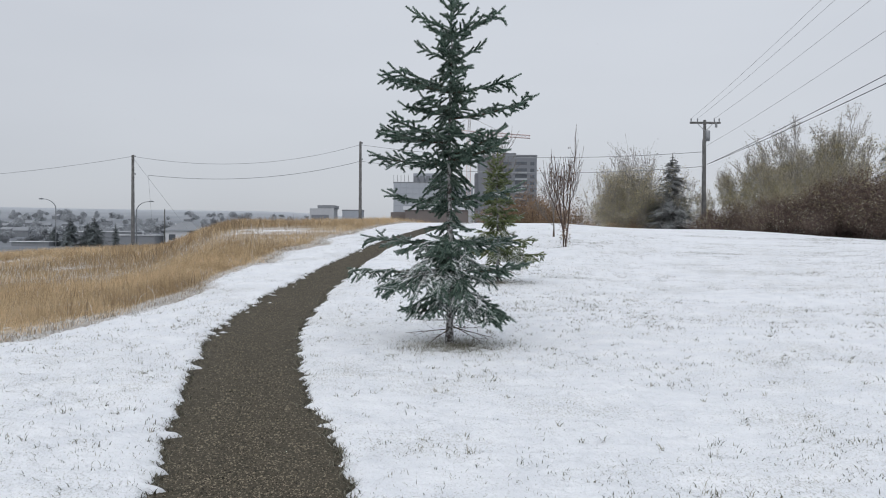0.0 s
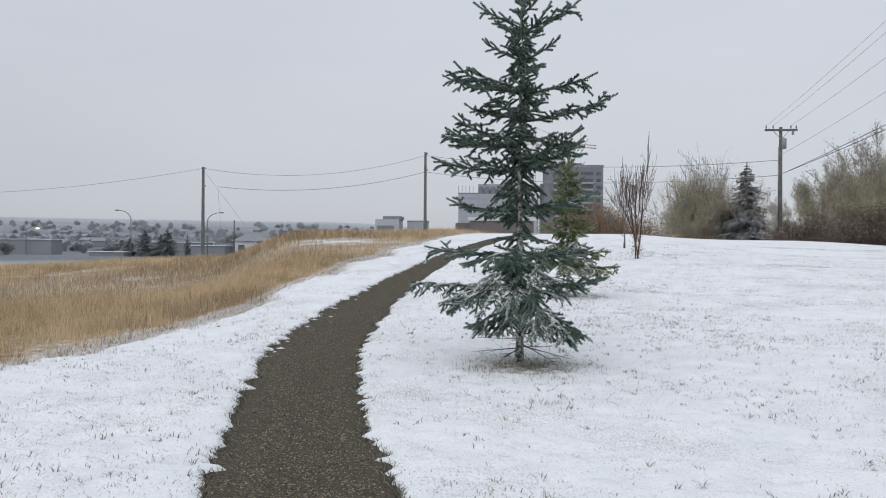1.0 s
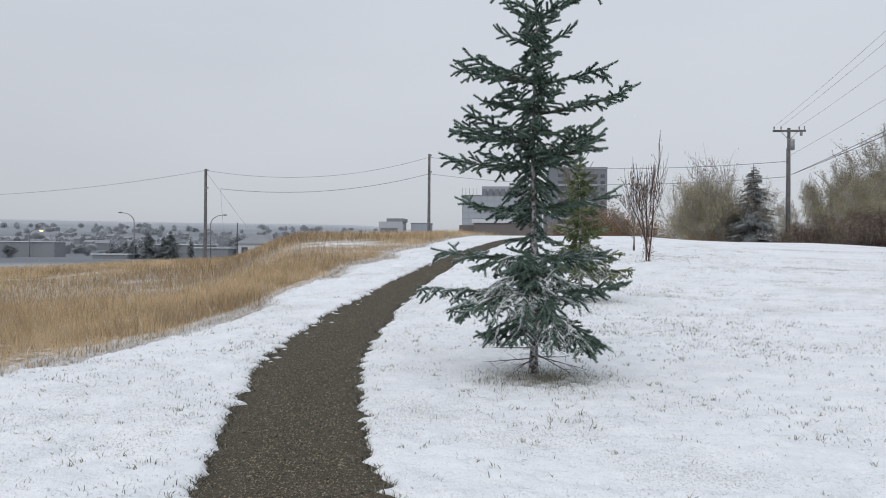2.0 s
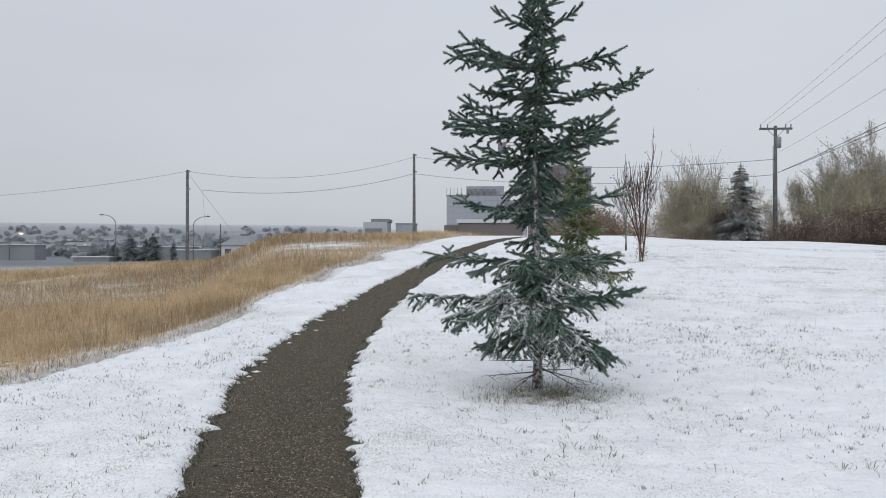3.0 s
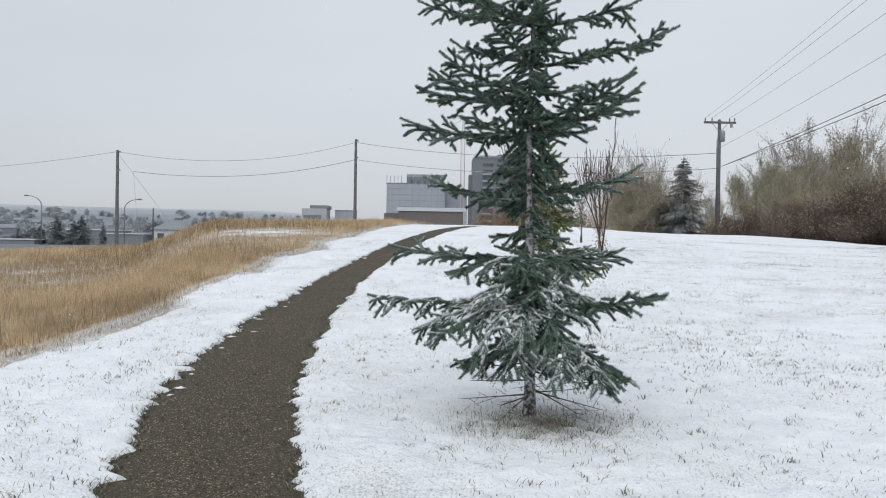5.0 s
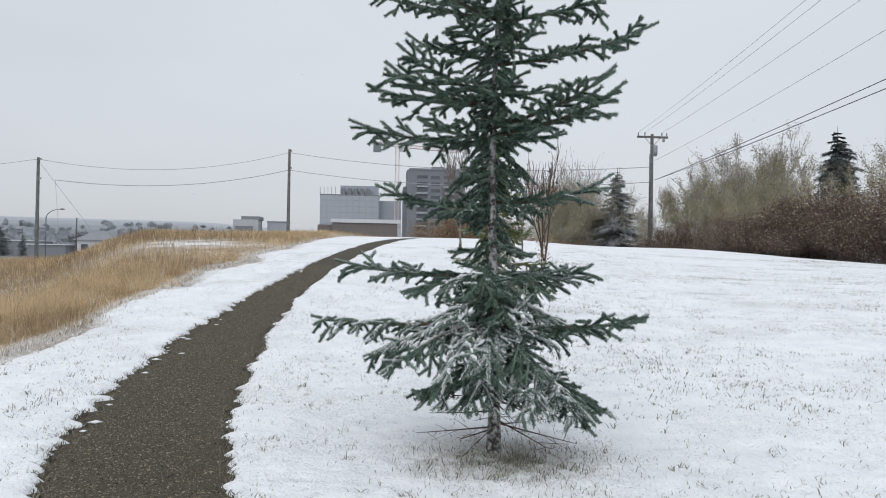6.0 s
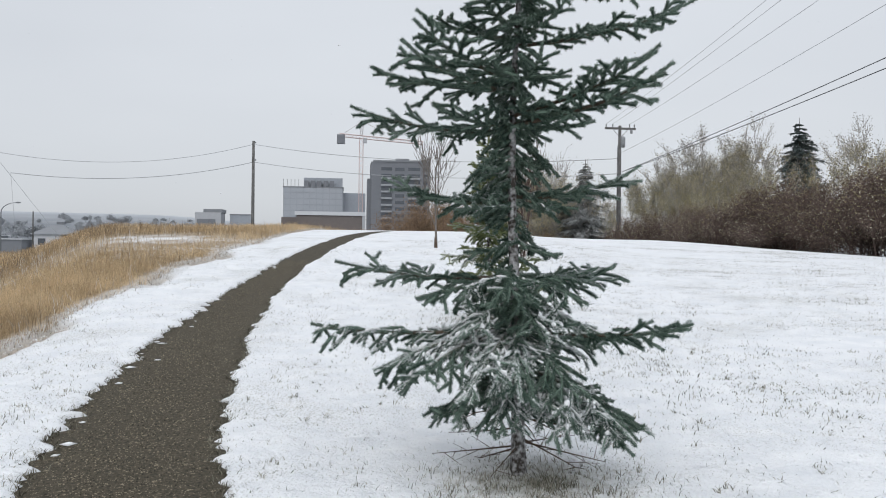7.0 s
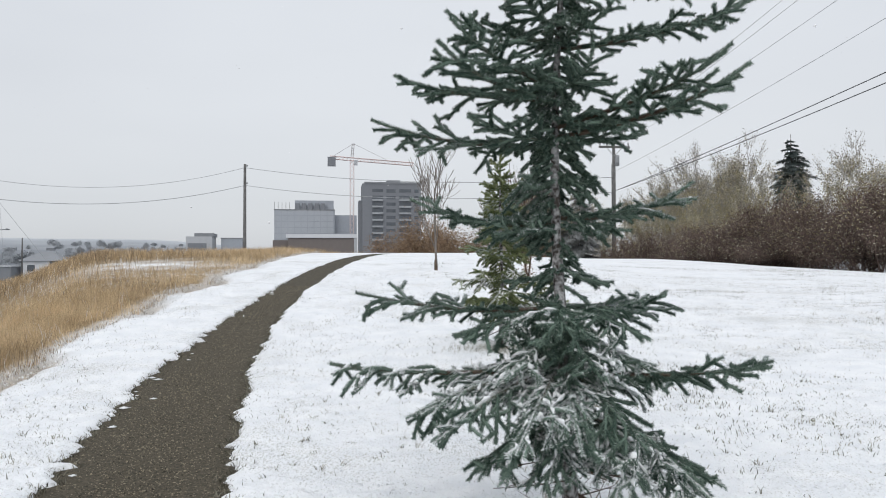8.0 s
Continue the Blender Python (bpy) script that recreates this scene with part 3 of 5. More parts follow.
def spray(limb, pts, depth, dens, frost, length_needle, r0, gap, lateral, tail=0.0):
    """One shoot with its side shoots; depth counts the orders still to come."""
    pts = np.asarray(pts, float)
    m = len(pts)
    if depth > 0:
        tube(limb.wood, pts, np.linspace(r0, max(0.0022, r0 * 0.35), m), 4)
    tube(limb.green, pts, np.linspace(0.010, 0.006, m), 5)
    patch = float(np.clip(0.5 + 2.8 * noise.noise(tuple(pts[m // 2] * 3.0)), 0, 1))
    needles(limb.green, pts, dens, length_needle, 0.0041, limb.rimed, float(np.clip((0.10 + 1.8 * frost) * (2.3 * patch - 0.85), 0.03, 0.97)), 0.45 - 0.6 * patch if limb.heavy else 0.5)
    if rng.uniform() < (0.9 * (patch - 0.45) if limb.heavy else 0.15 * frost):
        for _ in range(2 if depth > 0 else 1):
            a = rng.uniform(0.0, 0.6) * (m - 1)
            t = np.linspace(a, min(m - 1.01, a + rng.uniform(0.15, 0.35) * (m - 1)), 4)
            k = np.minimum(t.astype(int), m - 2)
            snow_on(limb.white, pts[k] + (pts[k + 1] - pts[k]) * (t - k)[:, None] + np.array([0, 0, 0.009]), rng.uniform(0.008, 0.014) if limb.heavy else rng.uniform(0.004, 0.007))
    if depth <= 0:
        return
    total = np.linalg.norm(np.diff(pts, axis=0), axis=1).sum()
    s = 0.05 * total + rng.uniform(0, gap)
    flip = 1
    while s < total - (tail or (0.07 if total > 0.3 else 0.02)):
        f = s / total * (m - 1)
        k = min(int(f), m - 2)
        p = pts[k] + (pts[k + 1] - pts[k]) * (f - k)
        d = unit(pts[k + 1] - pts[k])
        left = total - s
        ln = min(lateral, 0.085 + 0.42 * left) * rng.uniform(0.6, 1.1)
        out = unit(np.cross(d, (0, 0, 1))) * flip
        ang = rng.uniform(0.6, 0.95)
        w = unit(d * np.cos(ang) + out * np.sin(ang) + np.array([0, 0, rng.normal(-0.10 if limb.heavy else 0.06, 0.30)]))
        droop = np.array([0, 0, -1.0]) * ((0.6 if limb.heavy else 0.22) if depth > 1 else 0.12) * rng.uniform(-0.1, 1.3)
        q = np.array([p + w * ln * t + droop * ln * t * t for t in (0, 0.35, 0.7, 1.0)])
        spray(limb, q, depth - 1, dens, frost, length_needle, r0 * 0.55, gap * 1.3, lateral * 0.5)
        flip = -flip
        s += gap * rng.uniform(0.45, 0.85)


def limb_path(z0, azim, reach, rise, sag, tip_up, wob=0.05):
    """A main limb that leaves the trunk at z0, dips by sag on its way and turns its tip up; rise is the height gained by the end."""
    a = radians(azim)
    out = np.array([np.cos(a), np.sin(a), 0])
    acr = np.array([-np.sin(a), np.cos(a), 0])
    pts, c = [], rng.normal(0, wob)
    for t in np.linspace(0, 1, 8):
        z = z0 + rise * t - sag * np.sin(np.pi * t) + tip_up * max(0, t - 0.72) ** 2 * 12
        pts.append(out * (0.02 + reach * t) + acr * c * np.sin(2.2 * t) * reach + np.array([0, 0, z]))
    return np.array(pts)


def spruce(at, height, trunk_r, main, fill, dens, gap, label, mat, frost, dead=6, orders=2, bow=0.0, length_needle=0.027, lateral=0.27):
    """main: limbs (z, azimuth, reach, rise, sag, tip_up); fill: whorls (z, count, reach, rise)."""
    reseed(int(height * 100))
    tree = thing("spruce_tree", at, label, "spruce tree")
    wood = Pile()
    zs = np.linspace(-0.05, height, 16)
    tp = np.stack([0.012 * np.sin(zs * 2.1), bow * np.sin(np.pi * np.clip(zs, 0, None) / (0.92 * height)) + 0.008 * np.sin(zs * 4.7), zs], -1)

    def stem(z):
        return np.array([np.interp(z, zs, tp[:, 0]), np.interp(z, zs, tp[:, 1]), 0])

    tube(wood, tp, trunk_r * (1 - zs / height * 0.93) * np.where(zs < 0.1, 1.25, 1.0), 9)
    part("trunk", wood, M_TRUNK, tree, "rough grey-brown trunk dusted with snow", True)
    limbs = [(m, 1.0) for m in main]
    for z, count, reach, rise in fill:
        a0 = rng.uniform(0, 360)
        for k in range(count):
            az = a0 + 360 / count * k + rng.normal(0, 10)
            if any(abs(z - m[0]) < 0.16 and abs((az - m[1] + 180) % 360 - 180) < 24 for m in main):
                continue
            rr = reach * rng.uniform(0.72, 1.05)
            limbs.append(((z + rng.normal(0, 0.025), az, rr, rise * rr * rng.uniform(0.6, 1.4), 0.05 * rr, 0.05 * rr), 1.0))
    for (z, az, reach, rise, sag, up), _ in limbs:
        heavy = z < 1.28 and rise < 0.02
        lb = Limb(heavy)
        pts = limb_path(z, az, reach, rise, sag, up) + stem(z)
        f = frost * (1.0 if z < 1.3 else 0.45 if z < 2.2 else 0.12)
        spray(lb, pts, orders if reach > 0.3 and z < 2.0 else 1 if reach < 0.6 else orders, dens, f, length_needle, 0.006 + 0.008 * reach, gap, min(lateral if z < 2.8 else 0.19, 0.5 * reach), 0.15 if reach > 0.5 and z > 1.1 else 0.0)
        ob = part("limb", lb.wood, M_TWIG, tree)
        part("needles", lb.green, mat, ob)
        if lb.rimed.n:
            part("rimed_needles", lb.rimed, M_SNOWY if heavy else M_RIME, ob, "needles whitened with snow and rime")
        if lb.white.n:
            tagged(part("snow", lb.white, M_SNOW, ob, "clinging strips of snow", True), kind="stuff")
    # short hanging twigs along the trunk between the whorls
    lb = Limb()
    for z in np.arange(0.5, height * 0.9, 0.05):
        for _ in range(2 if 1.3 < z < 1.7 else 4):
            az, rr = rng.uniform(-60, 230) if z < 2.3 else rng.uniform(0, 360), rng.uniform(0.12, 0.27) * (1 - 0.5 * z / height) * (1.5 if 1.78 < z < 2.2 else 1.0)
            spray(lb, limb_path(z, az, rr, -0.8 * rr, -0.1 * rr, 0) + stem(z), 1 if orders > 1 else 0, dens, frost * 0.35, length_needle, 0.004, gap, 0.07)
    ob = part("inner_twigs", lb.wood, M_TWIG, tree)
    part("needles", lb.green, mat, ob)
    if lb.rimed.n:
        part("rimed_needles", lb.rimed, M_RIME, ob, "needles whitened with snow and rime")
    if lb.white.n:
        tagged(part("snow", lb.white, M_SNOW, ob, "clinging strips of snow", True), kind="stuff")
    # leader
    lb = Limb()
    top = stem(height) + np.array([[0, 0, height - 0.35], [0, 0, height - 0.15], [0.01, 0, height + 0.05], [0.015, 0.005, height + 0.22]])
    spray(lb, top, 1, dens, 0, length_needle, 0.008, gap * 1.4, 0.16)
    ob = part("leader", lb.wood, M_TWIG, tree)
    part("needles", lb.green, mat, ob)
    if lb.rimed.n:
        part("rimed_needles", lb.rimed, M_RIME, ob, "needles whitened with snow and rime")
    # bare dead branches near the ground
    for _ in range(dead):
        tw = Pile()
        p = limb_path(rng.uniform(0.14, 0.42), rng.uniform(0, 360), rng.uniform(0.3, 0.66), rng.uniform(-0.22, 0.08), 0.0, 0)
        p += stem(p[0, 2])
        p[:, 2] = np.maximum(p[:, 2], 0.04)
        tube(tw, p, np.linspace(0.006, 0.0018, len(p)), 4)
        for k in range(2, 7):
            q = p[k] + np.outer(np.linspace(0, 1, 3), rng.normal(0, 1, 3) * (0.10, 0.10, 0.05))
            tube(tw, q, (0.003, 0.002, 0.001), 3)
        part("dead_branch", tw, M_TWIG, tree, "bare brown dead branch")
    return tree


TREE = (0.07, 10.26, 0.26)
# azimuth 0 points along +x, 90 away along +y, 270 back along the path
MAIN = [
    # lowest whorl: two long level boughs and a skirt of drooping, snow-laden ones
    (0.89, 159, 1.37, -0.03, 0.03, 0.02), (0.87, 319, 1.08, 0.09, 0.03, 0.0), (0.82, 25, 0.60, -0.02, 0.03, 0.0), (0.80, 95, 0.75, -0.05, 0.03, 0.0),
    (0.88, 190, 0.90, -0.22, -0.05, 0.0), (0.90, 212, 0.92, -0.30, -0.06, 0.0), (0.92, 238, 0.86, -0.34, -0.06, 0.0), (0.94, 262, 0.80, -0.36, -0.06, 0.0), (0.90, 288, 0.76, -0.32, -0.05, 0.0),
    (0.64, 333, 0.80, -0.33, -0.05, 0.0), (0.66, 306, 0.82, -0.34, -0.06, 0.0), (0.66, 282, 0.66, -0.28, -0.05, 0.0), (0.60, 246, 0.56, -0.20, -0.03, 0.0), (0.62, 206, 0.60, -0.22, -0.03, 0.0),
    (0.58, 15, 0.62, -0.26, -0.03, 0.0), (0.56, 170, 0.50, -0.20, -0.02, 0.0), (0.54, 70, 0.50, -0.2, -0.02, 0.0), (0.50, 326, 0.70, -0.22, -0.02, 0.0),
    # second whorl
    (1.22, 154, 1.26, 0.08, 0.05, 0.0), (1.20, 34, 0.98, 0.06, 0.04, 0.04), (1.24, 5, 0.52, 0.02, 0.03, 0.02), (1.26, 255, 0.66, -0.14, -0.03, 0.0), (1.20, 200, 0.70, -0.10, -0.02, 0.0), (1.22, 305, 0.58, -0.14, -0.03, 0.0),
    (1.10, 275, 0.60, -0.20, -0.04, 0.0), (1.08, 225, 0.58, -0.2, -0.03, 0.0), (1.06, 328, 0.55, -0.18, -0.02, 0.0), (1.2, 95, 0.7, 0.0, 0.03, 0.0),
    # third whorl
    (1.70, 173, 0.82, 0.13, 0.05, 0.02), (1.74, 14, 0.96, 0.22, 0.07, 0.03), (1.70, 335, 0.40, -0.04, 0.0, 0.0), (1.68, 205, 0.42, -0.04, 0.0, 0.0), (1.7, 95, 0.6, 0.08, 0.03, 0.0),
    # fourth whorl and the dense boughs over it
    (2.16, 158, 1.10, 0.18, 0.05, 0.02), (2.20, 302, 1.20, 0.16, 0.04, 0.05), (2.26, 306, 1.08, 0.20, 0.03, 0.07), (2.20, 345, 0.50, 0.02, 0.03, 0.0), (2.18, 205, 0.60, 0.08, 0.03, 0.02), (2.2, 70, 0.6, 0.08, 0.03, 0.02),
    (2.42, 154, 0.94, 0.16, 0.04, 0.03), (2.40, 225, 1.04, 0.10, 0.03, 0.04), (2.48, 222, 0.94, 0.15, 0.03, 0.04), (2.46, 272, 0.50, 0.10, 0.02, 0.05), (2.5, 40, 0.5, 0.10, 0.02, 0.03),
    # fifth whorl
    (2.70, 340, 1.09, 0.20, 0.05, 0.03), (2.74, 172, 0.62, 0.14, 0.02, 0.05), (2.78, 238, 0.64, 0.14, 0.02, 0.05), (2.76, 300, 0.40, 0.14, 0.02, 0.05), (2.74, 100, 0.5, 0.14, 0.02, 0.03),
    # sixth whorl
    (3.02, 158, 0.96, 0.24, 0.02, 0.04), (3.00, 231, 1.00, 0.16, 0.02, 0.05), (3.00, 2, 0.82, 0.20, 0.03, 0.03), (3.06, 190, 0.60, 0.18, 0.02, 0.04), (3.02, 275, 0.46, 0.16, 0.0, 0.05), (3.0, 75, 0.5, 0.16, 0.0, 0.05),
    # crown
    (3.34, 0, 0.40, 0.24, 0.0, 0.06), (3.36, 178, 0.42, 0.20, 0.0, 0.05), (3.35, 250, 0.36, 0.22, 0.0, 0.05), (3.60, 190, 0.32, 0.18, 0.0, 0.05), (3.58, 320, 0.38, 0.30, 0.0, 0.04), (3.70, 184, 0.52, 0.26, 0.0, 0.03), (3.66, 330, 0.66, 0.22, 0.0, 0.04),
    (3.55, 60, 0.35, 0.2, 0, 0.03), (3.6, 270, 0.30, 0.2, 0, 0.03),
]
FILL = [
    (1.45, 4, 0.30, -0.25), (1.74, 3, 0.36, 0.0), (1.95, 4, 0.26, -0.2), (2.30, 5, 0.42, 0.08), (2.56, 4, 0.40, 0.12),
    (2.86, 5, 0.38, 0.2), (3.14, 4, 0.38, 0.25), (3.26, 4, 0.30, 0.3), (3.48, 5, 0.26, 0.35), (3.64, 5, 0.22, 0.5), (3.8, 5, 0.24, 0.6), (3.95, 5, 0.17, 0.7), (4.08, 5, 0.18, 0.8),
]
spruce(TREE, 4.15, 0.046, MAIN, FILL, 2400, 0.068, "young blue-green spruce with snow on its lower boughs beside the path", M_NEEDLE, 0.5, dead=11, bow=0.28, length_needle=0.0245, lateral=0.22)

MAIN2 = [(0.58, 0, 0.92, -0.02, 0.02, 0.0), (0.60, 30, 0.75, -0.06, 0, 0), (0.56, 330, 0.86, -0.08, 0, 0), (0.64, 180, 0.52, -0.03, 0, 0), (0.64, 215, 0.5, -0.04, 0, 0), (0.58, 270, 0.5, -0.06, 0, 0),
         (0.85, 0, 0.75, 0.0, 0.03, 0.0), (0.9, 180, 0.65, 0.0, 0.03, 0.0), (1.25, 185, 0.55, 0.05, 0, 0), (1.25, 10, 0.5, 0.05, 0, 0)]
FILL2 = [(0.66, 5, 0.5, -0.05), (0.75, 6, 0.6, -0.05), (1.0, 6, 0.52, 0.0), (1.2, 6, 0.46, 0.05), (1.4, 6, 0.42, 0.1), (1.58, 6, 0.38, 0.12), (1.75, 6, 0.34, 0.15), (1.92, 6, 0.31, 0.2), (2.08, 6, 0.26, 0.3), (2.22, 6, 0.2, 0.4), (2.38, 5, 0.15, 0.5)]
spruce((0.99, 16.6, ground(0.99, 16.6).item()), 2.55, 0.035, MAIN2, FILL2, 1400, 0.066, "small yellow-green spruce sapling standing in thin snow", M_NEEDLE_Y, 0.5, dead=9, orders=2, length_needle=0.030, lateral=0.22)


# ---- bare and leafy trees ----
def leaf_cloud(pile, centres, count, spread, size):
    """Small folded leaves scattered about the given twig ends."""
    c = centres[rng.integers(0, len(centres), count)] + rng.normal(0, spread, (count, 3))
    a = rng.normal(0, 1, (count, 3))
    a /= np.linalg.norm(a, axis=1, keepdims=True)
    b = np.cross(a, rng.normal(0, 1, (count, 3)))
    b /= np.linalg.norm(b, axis=1, keepdims=True) + 1e-9
    s = size * rng.uniform(0.5, 1.3, (count, 1))
    v = np.stack([c - a * s, c + b * s * 0.6, c + a * s, c - b * s * 0.6], 1)
    pile.add(v, np.arange(4 * count).reshape(count, 4))


def grow(wood, tips, p, d, length, r, depth, spread, up, sides, kids, bendy=0.12, rmin=0.0):
    pts, q, w = [p], p, unit(d)
    for _ in range(4):
        w = unit(w + rng.normal(0, bendy, 3) + np.array([0, 0, up]))
        q = q + w * length / 4
        pts.append(q)
    tube(wood, pts, np.maximum(np.linspace(r, r * (0.62 if depth > 0 else 0.35), 5), rmin), sides)
    if depth <= 1:
        tips.extend(pts[2:])
    if depth == 0:
        return
    for k in range(kids):
        t = rng.uniform(0.35, 1.0) if k else 1.0
        i0 = min(int(t * 4), 3)
        s = pts[i0] + (pts[i0 + 1] - pts[i0]) * (t * 4 - i0)
        side = rng.normal(0, 1, 3)
        nd = unit(w + spread * side * (0.5 if k == 0 else 1.0))
        grow(wood, tips, s, nd, length * rng.uniform(0.55, 0.85), r * (0.62 if k == 0 else 0.45), depth - 1, spread, up, max(3, sides - 1), kids, bendy, rmin)


def leafy(name, at, stems, length, r, depth, spread, up, kids, leaves, size, leaf_spread, wood_mat, leaf_mats, label, category, group="", lean=0.5, rise=1.0, scatter=0.3, rmin=0.0, bendy=0.12):
    """A tree or shrub: stems from the ground, forking limbs and a crown of single leaves."""
    reseed(int(abs(at[0]) * 31 + abs(at[1]) * 7) + len(name))
    tree = thing(name, at, label, category, group)
    tips = []
    for _ in range(stems):
        wood = Pile()
        p = np.array([rng.normal(0, scatter), rng.normal(0, scatter), -0.1]) if stems > 1 else np.array([0, 0, -0.1])
        d = np.array([rng.normal(0, lean), rng.normal(0, lean), rise]) if stems > 1 else np.array([0, 0, 1.0])
        grow(wood, tips, p, d, length * rng.uniform(0.8, 1.15), r, depth, spread, up, 6, kids, bendy, rmin)
        part("trunk" if stems == 1 else "stem", wood, wood_mat, tree)
    tips = np.array(tips)
    for mat, share, low, high in leaf_mats:
        z0, z1 = tips[:, 2].min(), tips[:, 2].max()
        f = (tips[:, 2] - z0) / (z1 - z0 + 1e-6)
        some = tips[(f >= low) & (f <= high)]
        if len(some) and leaves:
            crown = Pile()
            leaf_cloud(crown, some, int(leaves * share), leaf_spread, size)
            part("crown", crown, mat, tree)
    return tree


M_LEAF_OLIVE = material("olive_leaves", (0.23, 0.197, 0.10), (0.46, 0.395, 0.215), 0.6, 0.8, 0, 4, island=0.4)
M_LEAF_RED = material("russet_twigs_and_leaves", (0.082, 0.060, 0.051), (0.180, 0.130, 0.106), 0.5, 0.85, 0, 4, island=0.4)
M_LEAF_PALE = material("pale_frosted_leaves", (0.30, 0.27, 0.17), (0.66, 0.63, 0.52), 0.8, 0.8, 0, 6, island=0.5)
# leaf colour lightened to imitate haze over the willows
M_LEAF_WILLOW = material("haze_pale_willow_leaves", (0.34, 0.30, 0.185), (0.56, 0.495, 0.32), 0.6, 0.8, 0, 4, island=0.4)
M_LEAF_GREY = material("grey_brown_leaves", (0.15, 0.135, 0.115), (0.30, 0.275, 0.24), 0.6, 0.85, 0, 4, island=0.4)
M_LEAF_RUST = material("rust_leaves", (0.16, 0.105, 0.065), (0.30, 0.205, 0.13), 0.6, 0.85, 0, 4, island=0.4)
M_FROST_TWIG = material("frosted_twigs", (0.21, 0.195, 0.183), (0.40, 0.38, 0.36), 2, 0.9, 0, 20)
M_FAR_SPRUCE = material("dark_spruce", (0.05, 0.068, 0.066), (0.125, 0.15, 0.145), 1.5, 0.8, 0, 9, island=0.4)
# next two: needle colours greyed and lightened to carry the haze of distance
M_HAZE_SPRUCE = material("haze_grey_spruce", (0.15, 0.175, 0.178), (0.27, 0.295, 0.298), 1.5, 0.8, 0, 9, island=0.4)
M_MID_SPRUCE = material("haze_pale_spruce", (0.21, 0.218, 0.218), (0.33, 0.34, 0.338), 1.5, 0.8, 0, 9, island=0.4)
M_DARK_STEM = material("dark_stems", (0.05, 0.035, 0.03), (0.13, 0.09, 0.075), 6, 0.9, 0, 40)

M_SAPLING = material("grey_brown_bark", (0.10, 0.088, 0.078), (0.23, 0.205, 0.185), 6, 0.9, 0, 40)

# upright bare tree with clinging russet leaves, and a bare sapling
leafy("young_tree", (3.62, 26.1, ground(3.62, 26.1).item()), 3, 1.5, 0.034, 3, 0.42, 0.26, 4, 330, 0.036, 0.05, M_DARK_STEM, ((M_LEAF_PALE, 0.15, 0.0, 0.3), (M_LEAF_RUST, 0.35, 0.0, 0.5), (M_LEAF_RED, 0.5, 0.2, 1.0)),
      "leafless upright young tree with a few russet leaves", "young tree", lean=0.08, rise=1.0, scatter=0.06, rmin=0.007)
bpy.data.objects["young_tree"].scale = (0.72, 0.72, 1.0)
foot = Pile()
leaf_cloud(foot, np.array([(0.06, 0, 0.25), (-0.07, 0.04, 0.5), (0.05, -0.05, 0.75), (0.0, 0.0, 0.12), (-0.05, 0.0, 0.35), (0.0, 0.05, 0.62)]), 330, 0.11, 0.028)
part("low_leaves", foot, M_LEAF_RUST, bpy.data.objects["young_tree"], "faded leaves about the foot")
sap = leafy("sapling", (1.82, 30.0, ground(1.82, 30.0).item()), 1, 1.55, 0.042, 4, 0.42, 0.12, 4, 0, 0.03, 0.05, M_SAPLING, (), "slender bare sapling with thin grey branches", "bare tree", rmin=0.006, bendy=0.05)
wrap = Pile()
tube(wrap, [(0, 0, 0.0), (0, 0, 0.15), (0, 0, 0.32)], (0.055, 0.05, 0.045), 8)
part("trunk_guard", wrap, M_TWIG, sap, "rust-coloured guard round the foot")
copy_thing(sap, pose(3.77, 30.2, ground(3.77, 30.2).item(), 0, 0, 70)).scale = (0.7, 0.7, 0.62)

# shrub belt along the crest's far side
belt = []
for k in range(4):
    belt.append(leafy("shrub", (25.5, 34 + 6 * k, -0.2), 16, 1.7, 0.03, 3, 0.42, 0.10, 3, 42000, 0.042, 0.34, M_DARK_STEM,
                      ((M_LEAF_RED, 0.90, 0.0, 1.0), (M_LEAF_OLIVE, 0.04, 0.35, 1.0), (M_LEAF_PALE, 0.06, 0.0, 0.7)), "tall dense russet-brown shrub with frosted leaves", "shrub", "shrub belt", lean=0.42, scatter=0.9, rmin=0.012))
for k in range(23):
    y = 26 + 1.8 * k
    x = 24.0 + 1.2 * np.sin(k * 1.9) + 2.6 * (k % 2) - 0.02 * y
    if k < 4:
        belt[k].matrix_basis = pose(x, y, ground(x, y).item() - 0.2, 0, 0, 70 * k)
        belt[k].scale = (1, 1, 0.8)
    else:
        s = 1.0 + 0.14 * np.sin(k * 2.3)
        c = copy_thing(belt[k % 4], pose(x, y, ground(x, y).item() - 0.2, 0, 0, 47 * k))
        c.scale = (s, s, s * (0.97 - 0.014 * k + 0.12 * np.sin(k * 4.1)))

# poplars behind the shrubs
pop = []
for k in range(3):
    pop.append(leafy("poplar_tree", (30, 60, 0), 3, 4.6, 0.15, 5, 0.38, 0.09, 3, 22000, 0.062, 0.24, M_FROST_TWIG,
                     ((M_LEAF_OLIVE, 0.68, 0.0, 0.7), (M_LEAF_PALE, 0.14, 0.3, 0.95), (M_LEAF_GREY, 0.18, 0.5, 1.0)), "half-bare poplar with yellow-green leaves and frosted twigs", "poplar tree", "poplars behind the shrubs", lean=0.13, scatter=0.7, rmin=0.020))
SPOTS = [(38.3, 81, 1.08, 0), (35.8, 81, 0.98, 100), (32.5, 84, 0.86, 200), (30, 79, 0.80, 30), (27.5, 83, 0.74, 280), (38, 88, 1.0, 150), (26.6, 88, 0.6, 60), (28.5, 74, 0.72, 310), (43, 70, 0.95, 20), (47, 72, 0.95, 220), (34.0, 76, 0.8, 250)]
